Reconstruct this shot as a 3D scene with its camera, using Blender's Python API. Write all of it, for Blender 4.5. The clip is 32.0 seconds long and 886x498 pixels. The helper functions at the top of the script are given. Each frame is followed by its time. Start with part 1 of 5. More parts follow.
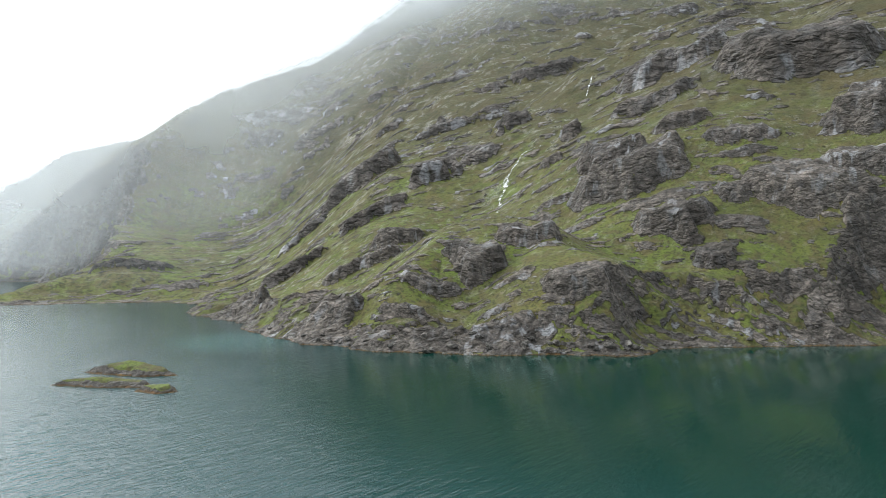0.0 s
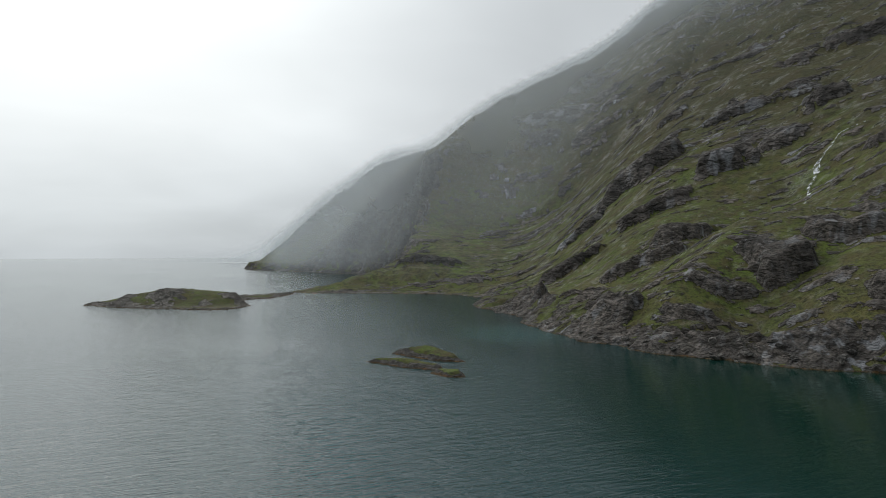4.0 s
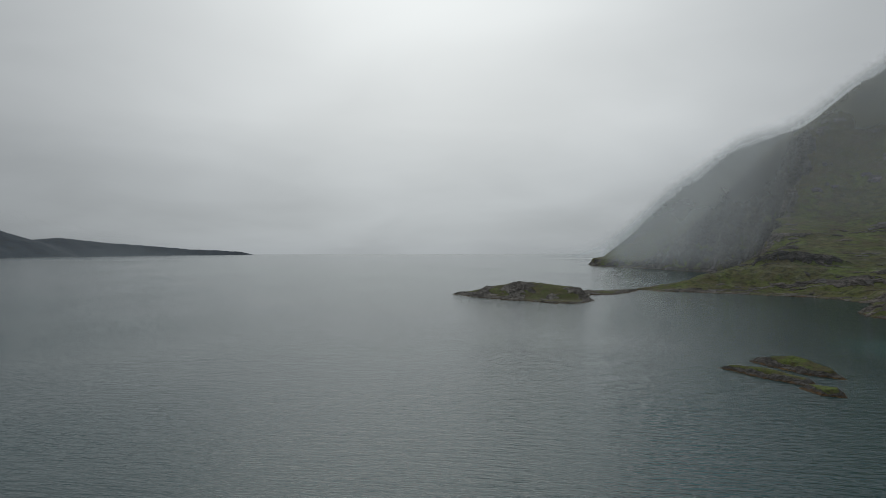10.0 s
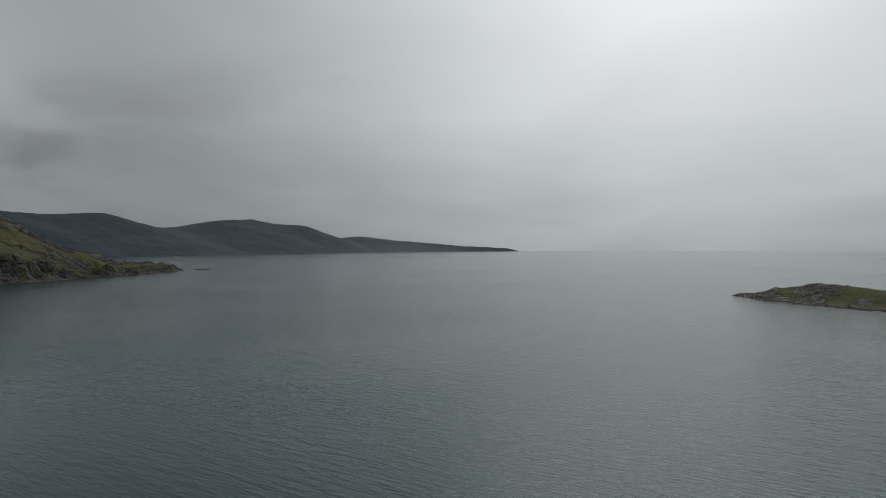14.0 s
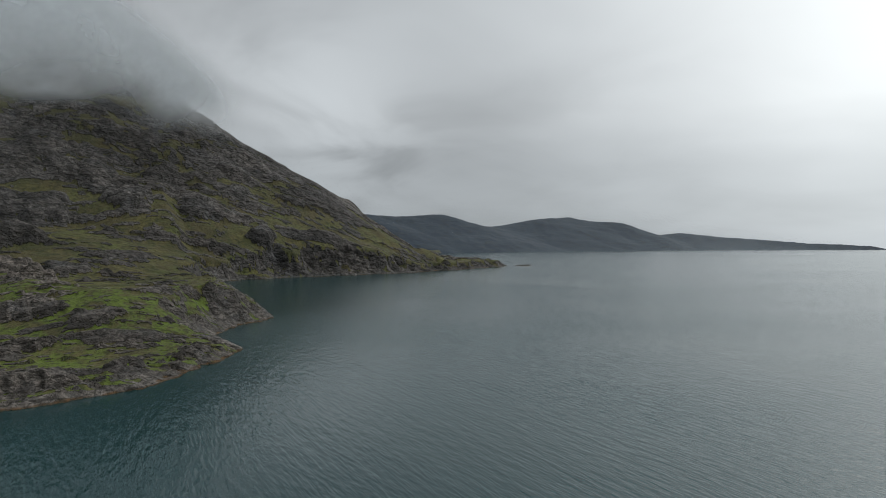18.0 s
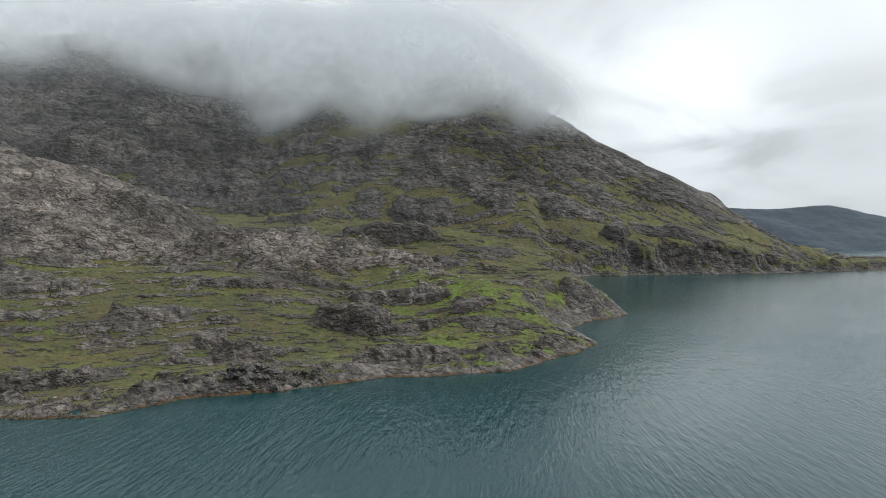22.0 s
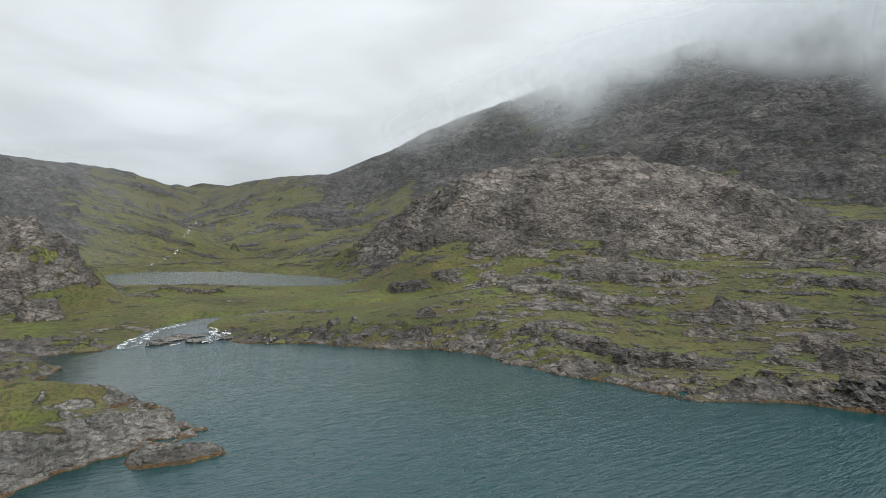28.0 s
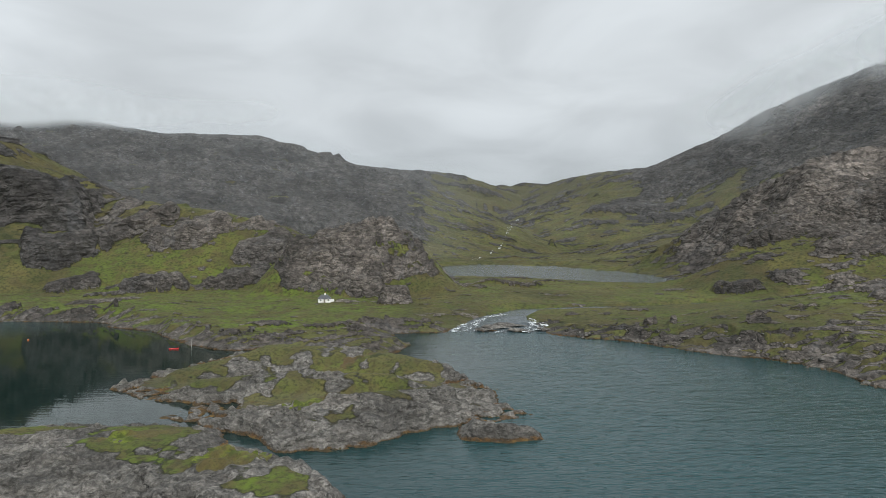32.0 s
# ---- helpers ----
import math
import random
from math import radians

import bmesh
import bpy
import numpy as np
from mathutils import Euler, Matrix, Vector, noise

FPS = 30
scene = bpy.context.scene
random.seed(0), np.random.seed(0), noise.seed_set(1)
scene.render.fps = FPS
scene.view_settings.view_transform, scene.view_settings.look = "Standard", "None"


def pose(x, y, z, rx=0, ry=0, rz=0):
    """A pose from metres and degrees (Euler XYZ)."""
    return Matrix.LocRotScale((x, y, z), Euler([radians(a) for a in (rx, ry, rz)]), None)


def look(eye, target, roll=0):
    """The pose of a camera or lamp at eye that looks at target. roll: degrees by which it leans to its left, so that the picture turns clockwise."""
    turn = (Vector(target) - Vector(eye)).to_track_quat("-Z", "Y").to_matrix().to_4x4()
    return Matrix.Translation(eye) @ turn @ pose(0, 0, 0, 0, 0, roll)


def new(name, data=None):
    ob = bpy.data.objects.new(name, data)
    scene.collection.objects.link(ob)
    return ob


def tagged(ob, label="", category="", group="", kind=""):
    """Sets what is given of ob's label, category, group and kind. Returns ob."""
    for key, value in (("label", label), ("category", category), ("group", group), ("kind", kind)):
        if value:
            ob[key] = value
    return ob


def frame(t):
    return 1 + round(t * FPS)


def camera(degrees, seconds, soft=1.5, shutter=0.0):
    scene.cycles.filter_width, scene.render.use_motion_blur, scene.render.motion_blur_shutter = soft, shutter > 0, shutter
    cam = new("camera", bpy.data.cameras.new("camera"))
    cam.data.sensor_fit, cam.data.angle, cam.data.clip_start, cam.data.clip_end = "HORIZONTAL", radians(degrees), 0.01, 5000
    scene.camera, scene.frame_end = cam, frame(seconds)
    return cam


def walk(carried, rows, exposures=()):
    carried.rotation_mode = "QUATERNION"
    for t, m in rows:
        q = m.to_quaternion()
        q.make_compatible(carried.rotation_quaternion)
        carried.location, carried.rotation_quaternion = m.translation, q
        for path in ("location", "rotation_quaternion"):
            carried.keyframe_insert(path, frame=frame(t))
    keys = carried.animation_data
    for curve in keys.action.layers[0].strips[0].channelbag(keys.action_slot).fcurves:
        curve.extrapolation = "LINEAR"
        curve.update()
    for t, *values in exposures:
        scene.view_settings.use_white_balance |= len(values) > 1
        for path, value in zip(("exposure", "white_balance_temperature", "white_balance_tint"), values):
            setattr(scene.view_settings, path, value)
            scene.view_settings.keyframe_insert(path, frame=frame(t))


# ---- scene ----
cam = camera(72.0, 32.0, 0.5)

# ---- camera: a drone hovering over the bay at 36 m, turning to its left ----
EYE = Vector((0.0, 0.0, 36.0))
# seconds, bearing (degrees from +x towards +y), tilt, roll
TURN = [
    (0, -121.20, 0.55, -0.25), (0.5, -117.57, 0.54, -0.24), (1, -113.92, 0.51, -0.23), (1.5, -110.27, 0.50, -0.24), (2, -106.66, 0.48, -0.21), 
    (2.5, -103.57, 0.45, -0.19), (3, -100.84, 0.43, -0.17), (3.5, -98.23, 0.40, -0.14), (5.5, -87.44, 0.28, -0.06), (6, -84.70, 0.24, -0.07), 
    (6.5, -81.95, 0.22, -0.05), (7, -79.20, 0.18, -0.04), (7.5, -76.42, 0.16, -0.02), (8, -73.78, 0.12, -0.03), (8.5, -71.25, 0.08, -0.05), 
    (9, -69.02, 0.06, -0.07), (9.5, -66.73, 0.04, -0.07), (10, -64.13, 0.05, -0.07), (10.5, -61.35, 0.01, -0.06), (11, -58.54, -0.00, -0.06), 
    (11.5, -55.73, -0.04, -0.06), (12, -52.87, -0.08, -0.08), (12.5, -49.75, -0.12, -0.09), (13, -46.40, -0.14, -0.09), (13.5, -43.06, -0.20, -0.09), 
    (14, -39.69, -0.22, -0.09), (14.5, -36.17, -0.23, -0.08), (16.5, -21.56, -0.34, -0.08), (17, -18.12, -0.38, -0.06), (17.5, -14.43, -0.40, -0.07), 
    (18, -10.63, -0.43, -0.07), (18.5, -6.68, -0.44, -0.10), (19, -2.76, -0.46, -0.11), (19.5, 1.18, -0.49, -0.12), (20, 5.15, -0.52, -0.14), 
    (20.5, 8.85, -0.58, -0.14), (21, 12.84, -0.61, -0.15), (21.5, 17.16, -0.65, -0.16), (22, 21.77, -0.66, -0.19), (22.5, 26.30, -0.69, -0.22), 
    (23, 30.46, -0.70, -0.25), (23.5, 34.37, -0.73, -0.26), (24, 38.31, -0.76, -0.28), (24.5, 42.75, -0.77, -0.32), (25, 47.52, -0.79, -0.34), 
    (25.5, 52.29, -0.80, -0.36), (26, 57.07, -0.84, -0.39), (26.5, 61.70, -0.85, -0.38), (28.5, 78.44, -0.98, -0.20), (29, 82.37, -1.03, -0.20), 
    (29.5, 86.12, -1.07, -0.23), (30, 89.53, -1.11, -0.27), (30.5, 92.87, -1.13, -0.31), (31, 96.34, -1.15, -0.34), (31.5, 99.89, -1.15, -0.36), 
    (32, 103.45, -1.18, -0.37),
]


def heading(bearing, tilt, roll):
    b, p = radians(bearing), radians(tilt)
    ahead = Vector((math.cos(b) * math.cos(p), math.sin(b) * math.cos(p), math.sin(p)))
    return look(EYE, EYE + ahead * 100.0, roll)


walk(cam, [(t, heading(b, p, r)) for t, b, p, r in TURN],
     exposures=[(0.0, 0.95), (2.0, 0.12), (4.0, -0.55), (6.0, -0.85), (9.0, -1.05), (12.0, -1.14), (14.0, -1.12), (17.0, -0.72), (20.0, 0.05), (21.5, 0.33), (23.0, 0.52), (26.0, 0.68), (29.0, 0.42), (32.0, 0.29)])

# ---- world: overcast sky with a brighter place where the sun stands behind it ----
SUN_AZ, SUN_EL = -58.0, 46.0
sun_way = Vector((math.cos(radians(SUN_AZ)) * math.cos(radians(SUN_EL)), math.sin(radians(SUN_AZ)) * math.cos(radians(SUN_EL)), math.sin(radians(SUN_EL))))


class Nodes:
    """A small builder for node trees."""

    def __init__(self, tree):
        self.t = tree
        tree.nodes.clear()

    def n(self, kind, ins=None, **props):
        node = self.t.nodes.new(kind)
        for k, v in props.items():
            setattr(node, k, v)
        for k, v in (ins or {}).items():
            self.put(node.inputs[k], v)
        return node

    def put(self, socket, v):
        if isinstance(v, bpy.types.NodeSocket):
            self.t.links.new(v, socket)
        elif v is not None:
            socket.default_value = v

    def math(self, op, a, b=None, c=None, clamp=False):
        node = self.n("ShaderNodeMath", operation=op, use_clamp=clamp)
        for i, v in enumerate((a, b, c)):
            if v is not None:
                self.put(node.inputs[i], v)
        return node.outputs[0]

    def mix(self, f, a, b, mode="MIX"):
        node = self.n("ShaderNodeMix", data_type="RGBA", blend_type=mode)
        self.put(node.inputs[0], f)
        self.put(node.inputs[6], (*a, 1) if isinstance(a, tuple) and len(a) == 3 else a)
        self.put(node.inputs[7], (*b, 1) if isinstance(b, tuple) and len(b) == 3 else b)
        return node.outputs[2]

    def noise(self, vec, scale, detail=4.0, rough=0.55, dist=0.0):
        return self.n("ShaderNodeTexNoise", {"Vector": vec, "Scale": scale, "Detail": detail, "Roughness": rough, "Distortion": dist}).outputs["Fac"]

    def ramp(self, f, *stops):
        node = self.n("ShaderNodeValToRGB", {"Fac": f})
        el = node.color_ramp.elements
        while len(el) < len(stops):
            el.new(0.5)
        for e, (p, c) in zip(el, stops):
            e.position = p
            e.color = (c, c, c, 1) if isinstance(c, (int, float)) else (*c, 1)
        return node.outputs["Color"]

    def step(self, v, lo, hi):
        return self.n("ShaderNodeMapRange", {"Value": v, "From Min": lo, "From Max": hi}, interpolation_type="SMOOTHSTEP").outputs[0]

    def scaled(self, vec, s):
        return self.n("ShaderNodeMapping", {"Vector": vec, "Scale": s}).outputs[0]


world = bpy.data.worlds.new("overcast_sky")
scene.world = world
world.use_nodes = True
N = Nodes(world.node_tree)
way = N.n("ShaderNodeTexCoord").outputs["Generated"]
xyz = N.n("ShaderNodeSeparateXYZ", {"Vector": way})
up = N.math("MAXIMUM", xyz.outputs["Z"], 0.0)
# the cloud deck: direction projected onto a layer overhead
flat = N.math("ADD", up, 0.22)
deck = N.n("ShaderNodeCombineXYZ", {"X": N.math("DIVIDE", xyz.outputs["X"], flat), "Y": N.math("DIVIDE", xyz.outputs["Y"], flat), "Z": 0.0}).outputs[0]
cloud = N.noise(deck, 0.8, 3.0, 0.45, 0.3)
wisp = N.noise(deck, 1.7, 4.0, 0.5, 0.5)
grey = N.ramp(up, (0.0, (0.50, 0.55, 0.59)), (0.07, (0.56, 0.605, 0.64)), (0.2, (0.71, 0.755, 0.785)), (0.5, (0.72, 0.765, 0.795)), (1.0, (0.68, 0.73, 0.77)))
dot = N.n("ShaderNodeVectorMath", {0: way, 1: sun_way}, operation="DOT_PRODUCT").outputs["Value"]
glow = N.math("POWER", N.math("MAXIMUM", dot, 0.0), 9.0)
pearl_way = Vector((math.cos(radians(-62)), math.sin(radians(-62)), 0.45)).normalized()
pearl = N.math("POWER", N.math("MAXIMUM", N.n("ShaderNodeVectorMath", {0: way, 1: pearl_way}, operation="DOT_PRODUCT").outputs["Value"], 0.0), 6.0)
half_way = Vector((math.cos(radians(-75)), math.sin(radians(-75)), 0.0))
south = N.math("MULTIPLY_ADD", N.n("ShaderNodeVectorMath", {0: way, 1: half_way}, operation="DOT_PRODUCT").outputs["Value"], 0.5, 0.5, clamp=True)
folds = N.math("MULTIPLY_ADD", N.step(south, 0.9, 0.5), 1.0, 0.5)
shade = N.math("ADD", N.math("MULTIPLY", N.step(cloud, 0.3, 0.7), 0.18), N.math("MULTIPLY", N.math("MULTIPLY", N.step(wisp, 0.3, 0.7), 0.13), folds))
shade = N.math("ADD", shade, 0.82)
shade = N.math("ADD", shade, N.math("MULTIPLY", glow, 1.2))
shade = N.math("ADD", shade, N.math("MULTIPLY", pearl, 0.62))
# a pale break in the cloud beside the eastern mountain
break_way = Vector((math.cos(radians(1.0)), math.sin(radians(1.0)), 0.19)).normalized()
gap = N.math("POWER", N.math("MAXIMUM", N.n("ShaderNodeVectorMath", {0: way, 1: break_way}, operation="DOT_PRODUCT").outputs["Value"], 0.0), 90.0)
shade = N.math("ADD", shade, N.math("MULTIPLY", N.math("MULTIPLY", gap, N.step(wisp, 0.25, 0.6)), 0.45))
# a bank of heavier cloud over the mouth of the sea loch
bank_way = Vector((math.cos(radians(-4)), math.sin(radians(-4)), 0.16)).normalized()
bank = N.math("POWER", N.math("MAXIMUM", N.n("ShaderNodeVectorMath", {0: way, 1: bank_way}, operation="DOT_PRODUCT").outputs["Value"], 0.0), 7.0)
shade = N.math("MULTIPLY", shade, N.math("MULTIPLY_ADD", bank, -0.30, 1.0))
# the southern half of the sky is the brighter one
shade = N.math("MULTIPLY", shade, N.math("MULTIPLY_ADD", south, 0.52, 0.73))
over = N.mix(1.0, grey, N.n("ShaderNodeCombineColor", {"Red": shade, "Green": shade, "Blue": shade}).outputs[0], "MULTIPLY")
over = N.mix(N.math("MULTIPLY", pearl, 0.8, clamp=True), over, N.mix(1.0, over, (1.03, 1.0, 0.95), "MULTIPLY"))
clear = N.n("ShaderNodeTexSky", sky_type="NISHITA", sun_disc=False, sun_elevation=radians(SUN_EL), sun_rotation=radians(90 - SUN_AZ)).outputs[0]
clear = N.mix(1.0, clear, (0.08, 0.08, 0.08), "MULTIPLY")
sky = N.mix(0.95, clear, over)
N.n("ShaderNodeOutputWorld", {"Surface": N.n("ShaderNodeBackground", {"Color": sky, "Strength": 1.0}).outputs[0]})

lamp = bpy.data.lights.new("sun", "SUN")
lamp.energy, lamp.angle, lamp.color = 1.0, radians(40), (1.0, 0.96, 0.90)
sun = new("sun", lamp)
sun.matrix_world = look(sun_way * 500.0, (0, 0, 0))


# ---- materials ----
def material(name):
    m = bpy.data.materials.new(name)
    m.use_nodes = True
    return m, Nodes(m.node_tree)


def finish(N, base, rough=0.8, normal=None, **more):
    ins = {"Base Color": (*base, 1) if isinstance(base, tuple) else base, "Roughness": rough}
    if normal is not None:
        ins["Normal"] = normal
    ins.update(more)
    bsdf = N.n("ShaderNodeBsdfPrincipled", ins)
    N.n("ShaderNodeOutputMaterial", {"Surface": bsdf.outputs[0]})
    return bsdf


def land_material(name, size):
    """Bare rock and moorland grass. size: the width in metres of its finest marks."""
    m, N = material(name)
    pos = N.n("ShaderNodeNewGeometry").outputs["Position"]
    z = N.n("ShaderNodeSeparateXYZ", {"Vector": pos}).outputs["Z"]
    rock = N.n("ShaderNodeAttribute", attribute_name="rock").outputs["Fac"]
    lush = N.n("ShaderNodeAttribute", attribute_name="lush").outputs["Fac"]
    wet = N.n("ShaderNodeAttribute", attribute_name="wet").outputs["Fac"]
    big = N.noise(pos, 0.018, 4.0, 0.6)
    mid = N.noise(pos, 0.24 / size, 5.0, 0.62)
    fine = N.noise(pos, 0.9 / size, 5.0, 0.65)
    speck = N.noise(pos, 4.0 / size, 3.0, 0.7)
    # stone: grey brown gabbro in long tilted sheets, with dark seams, pale weathered faces and water stains
    pale = N.n("ShaderNodeAttribute", attribute_name="pale").outputs["Fac"]
    bend = N.n("ShaderNodeVectorMath", {0: N.n("ShaderNodeTexNoise", {"Vector": pos, "Scale": 0.05 / size, "Detail": 1.0}).outputs["Color"], 1: (4.0 * size, 4.0 * size, 2.5 * size), 2: pos}, operation="MULTIPLY_ADD").outputs[0]
    sheets = N.n("ShaderNodeMapping", {"Vector": bend, "Rotation": (0.22, -0.16, 0.0), "Scale": (0.17, 0.17, 0.60)}).outputs[0]
    bands = N.noise(sheets, 0.55 / size, 2.0, 0.5)
    leaf = N.noise(sheets, 2.2 / size, 3.0, 0.6)
    patch = N.noise(pos, 0.14 / size, 3.0, 0.6)
    seam = N.math("SUBTRACT", 1.0, N.step(N.math("ABSOLUTE", N.math("SUBTRACT", bands, 0.5)), 0.002, 0.022))
    hair = N.step(leaf, 0.52, 0.64)
    crack = N.n("ShaderNodeTexVoronoi", {"Vector": N.n("ShaderNodeVectorMath", {0: N.n("ShaderNodeMapping", {"Vector": pos, "Rotation": (0, 0, radians(33)), "Scale": (0.18, 0.42, 0.4)}).outputs[0], 1: N.n("ShaderNodeTexNoise", {"Vector": pos, "Scale": 0.12 / size, "Detail": 2.0}).outputs["Color"]}, operation="ADD").outputs[0], "Scale": 0.8 / size, "Randomness": 1.0}, feature="DISTANCE_TO_EDGE").outputs["Distance"]
    joint = N.math("MULTIPLY", N.math("SUBTRACT", 1.0, N.step(crack, 0.0, 0.028)), N.step(patch, 0.44, 0.56))
    dull = N.mix(N.step(mid, 0.32, 0.68), (0.056, 0.053, 0.051), (0.122, 0.113, 0.106))
    tones = ((0.142, 0.122, 0.106), (0.268, 0.232, 0.201)) if size > 1 else ((0.150, 0.142, 0.129), (0.300, 0.285, 0.258))
    warm = N.mix(N.step(mid, 0.32, 0.68), *tones)
    stone = N.mix(pale, dull, warm)
    stone = N.mix(N.math("MULTIPLY", N.step(bands, 0.53, 0.68), 0.35), stone, N.mix(pale, (0.130, 0.123, 0.117), (0.285, 0.255, 0.228)))
    # the low bands get the shade of risers as a darker colour
    stone = N.mix(N.math("MULTIPLY", N.step(bands, 0.46, 0.36), 0.4), stone, (0.048, 0.044, 0.041))
    thin = N.noise(N.n("ShaderNodeMapping", {"Vector": bend, "Rotation": (0.22, -0.16, 0.0), "Scale": (0.48, 0.48, 0.95)}).outputs[0], 1.3 / size, 4.0, 0.7)
    stone = N.mix(N.step(thin, 0.38, 0.62), N.mix(1.0, stone, (0.62, 0.62, 0.62), "MULTIPLY"), N.mix(1.0, stone, (1.28, 1.27, 1.26), "MULTIPLY"))
    wide = N.noise(pos, 0.035 / size, 3.0, 0.55, 0.4)
    stone = N.mix(1.0, stone, N.ramp(wide, (0.36, 0.55), (0.5, 0.92), (0.64, 1.25)), "MULTIPLY")
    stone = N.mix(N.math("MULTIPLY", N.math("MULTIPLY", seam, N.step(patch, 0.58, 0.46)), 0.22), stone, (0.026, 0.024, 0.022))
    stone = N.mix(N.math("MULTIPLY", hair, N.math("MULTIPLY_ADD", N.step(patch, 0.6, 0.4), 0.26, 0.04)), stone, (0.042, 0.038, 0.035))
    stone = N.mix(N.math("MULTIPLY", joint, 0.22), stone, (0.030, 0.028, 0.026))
    stone = N.mix(N.math("MULTIPLY", N.step(speck, 0.5, 0.68), 0.32), stone, (0.055, 0.050, 0.046))
    blocks = N.n("ShaderNodeMapping", {"Vector": bend, "Rotation": (0.22, -0.16, 0.0), "Scale": (0.55, 0.55, 0.9)}).outputs[0]
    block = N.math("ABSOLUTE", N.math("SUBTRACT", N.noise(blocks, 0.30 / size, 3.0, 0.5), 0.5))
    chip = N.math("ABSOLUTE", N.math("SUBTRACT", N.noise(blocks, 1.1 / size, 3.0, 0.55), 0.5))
    # crevice shade, with some soil and moss, is painted into the blocks' creases
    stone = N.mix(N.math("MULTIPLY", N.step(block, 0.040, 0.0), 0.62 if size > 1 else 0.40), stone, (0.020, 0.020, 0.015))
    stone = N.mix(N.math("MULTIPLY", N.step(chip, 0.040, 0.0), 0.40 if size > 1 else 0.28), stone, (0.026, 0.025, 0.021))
    lichen = N.noise(pos, 2.2 / size, 3.0, 0.7)
    stone = N.mix(N.math("MULTIPLY", N.step(lichen, 0.58, 0.7), N.math("MULTIPLY", pale, 0.3)), stone, (0.340, 0.320, 0.290))
    streak = N.noise(N.scaled(pos, (0.55, 0.55, 0.05)), 0.6 / size, 4.0, 0.6)
    stain = N.math("MULTIPLY", N.step(streak, 0.5, 0.66), wet)
    stone = N.mix(N.math("MULTIPLY", stain, 0.55), stone, (0.040, 0.039, 0.040))
    # sheen of wet rock, painted as pale streaks into the stone's colour
    painted_glint = N.noise(N.scaled(pos, (0.5, 0.5, 0.09)), 0.45 / size, 3.0, 0.6)
    stone = N.mix(N.math("MULTIPLY", N.math("MULTIPLY", N.step(painted_glint, 0.54, 0.64), N.step(big, 0.42, 0.56)), N.math("MULTIPLY", wet, 0.5)), stone, (0.42, 0.44, 0.47))
    # grass, heather and moss, lying on the shelves between the sheets of rock
    turf = N.mix(N.step(big, 0.36, 0.64), (0.060, 0.063, 0.021), (0.108, 0.110, 0.035))
    turf = N.mix(N.math("MULTIPLY", N.step(mid, 0.47, 0.60), 0.6), turf, (0.100, 0.082, 0.034))
    turf = N.mix(N.math("MULTIPLY", N.step(N.noise(pos, 0.045, 4.0, 0.6), 0.50, 0.62), 0.5), turf, (0.142, 0.122, 0.038))
    turf = N.mix(N.math("MULTIPLY", lush, N.step(mid, 0.62, 0.42)), turf, (0.112, 0.156, 0.021))
    turf = N.mix(N.math("MULTIPLY", N.step(fine, 0.46, 0.62), 0.7), turf, (0.024, 0.029, 0.010))
    turf = N.mix(N.math("MULTIPLY", N.step(N.math("ADD", z, N.math("MULTIPLY", N.math("SUBTRACT", big, 0.5), 160.0)), 40.0, 200.0), 0.55), turf, (0.056, 0.052, 0.025))
    patchy = N.noise(pos, 0.30 / size, 4.0, 0.6)
    heather = N.noise(pos, 0.11 / size, 5.0, 0.65)
    turf = N.mix(N.math("MULTIPLY", N.step(heather, 0.50, 0.60), N.math("MULTIPLY_ADD", lush, -0.3, 0.5)), turf, (0.080, 0.062, 0.028))
    edge = N.math("ADD", rock, N.math("MULTIPLY", N.math("SUBTRACT", fine, 0.5), 0.55))
    edge = N.math("ADD", edge, N.math("MULTIPLY", N.math("SUBTRACT", patchy, 0.5), 0.75))
    edge = N.math("ADD", edge, N.math("MULTIPLY", N.math("SUBTRACT", bands, 0.5), 0.7))
    edge = N.math("ADD", edge, N.math("MULTIPLY", N.math("SUBTRACT", speck, 0.5), 0.3))
    is_rock = N.step(edge, 0.38, 0.60)
    rim = N.math("MULTIPLY", N.step(edge, 0.36, 0.46), N.step(edge, 0.64, 0.5))
    col = N.mix(is_rock, turf, stone)
    col = N.mix(N.math("MULTIPLY", rim, 0.08), col, (0.030, 0.029, 0.020))
    # tide line: pale scoured band, then weed
    tide = N.math("ADD", z, N.math("MULTIPLY", N.math("SUBTRACT", mid, 0.5), 2.2))
    col = N.mix(N.math("MULTIPLY", N.step(tide, 2.0, 1.0), 0.08), col, (0.26, 0.235, 0.20))
    weed = N.mix(N.step(fine, 0.4, 0.6), (0.13, 0.065, 0.016), (0.055, 0.035, 0.014))
    col = N.mix(N.math("MULTIPLY", N.step(tide, 0.5, 0.1), 0.85), col, weed)
    lump = N.noise(pos, 0.30 / size, 4.0, 0.6)
    h = N.math("ADD", N.math("MULTIPLY", fine, N.math("MULTIPLY_ADD", is_rock, -0.1 * size, 0.6 * size)), N.math("MULTIPLY", speck, 0.10 * size))
    h = N.math("ADD", h, N.math("MULTIPLY", lump, N.math("MULTIPLY_ADD", is_rock, 0.5 * size, 0.5 * size)))
    h = N.math("ADD", h, N.math("MULTIPLY", N.math("ADD", N.math("MULTIPLY_ADD", block, 7.0 * size, N.math("MULTIPLY", bands, 0.9 * size)), N.math("MULTIPLY_ADD", chip, 2.2 * size, N.math("MULTIPLY", thin, 0.3 * size))), is_rock))
    h = N.math("SUBTRACT", h, N.math("MULTIPLY", N.math("ADD", N.math("MULTIPLY", joint, 0.12 * size), N.math("MULTIPLY", seam, 0.15 * size)), is_rock))
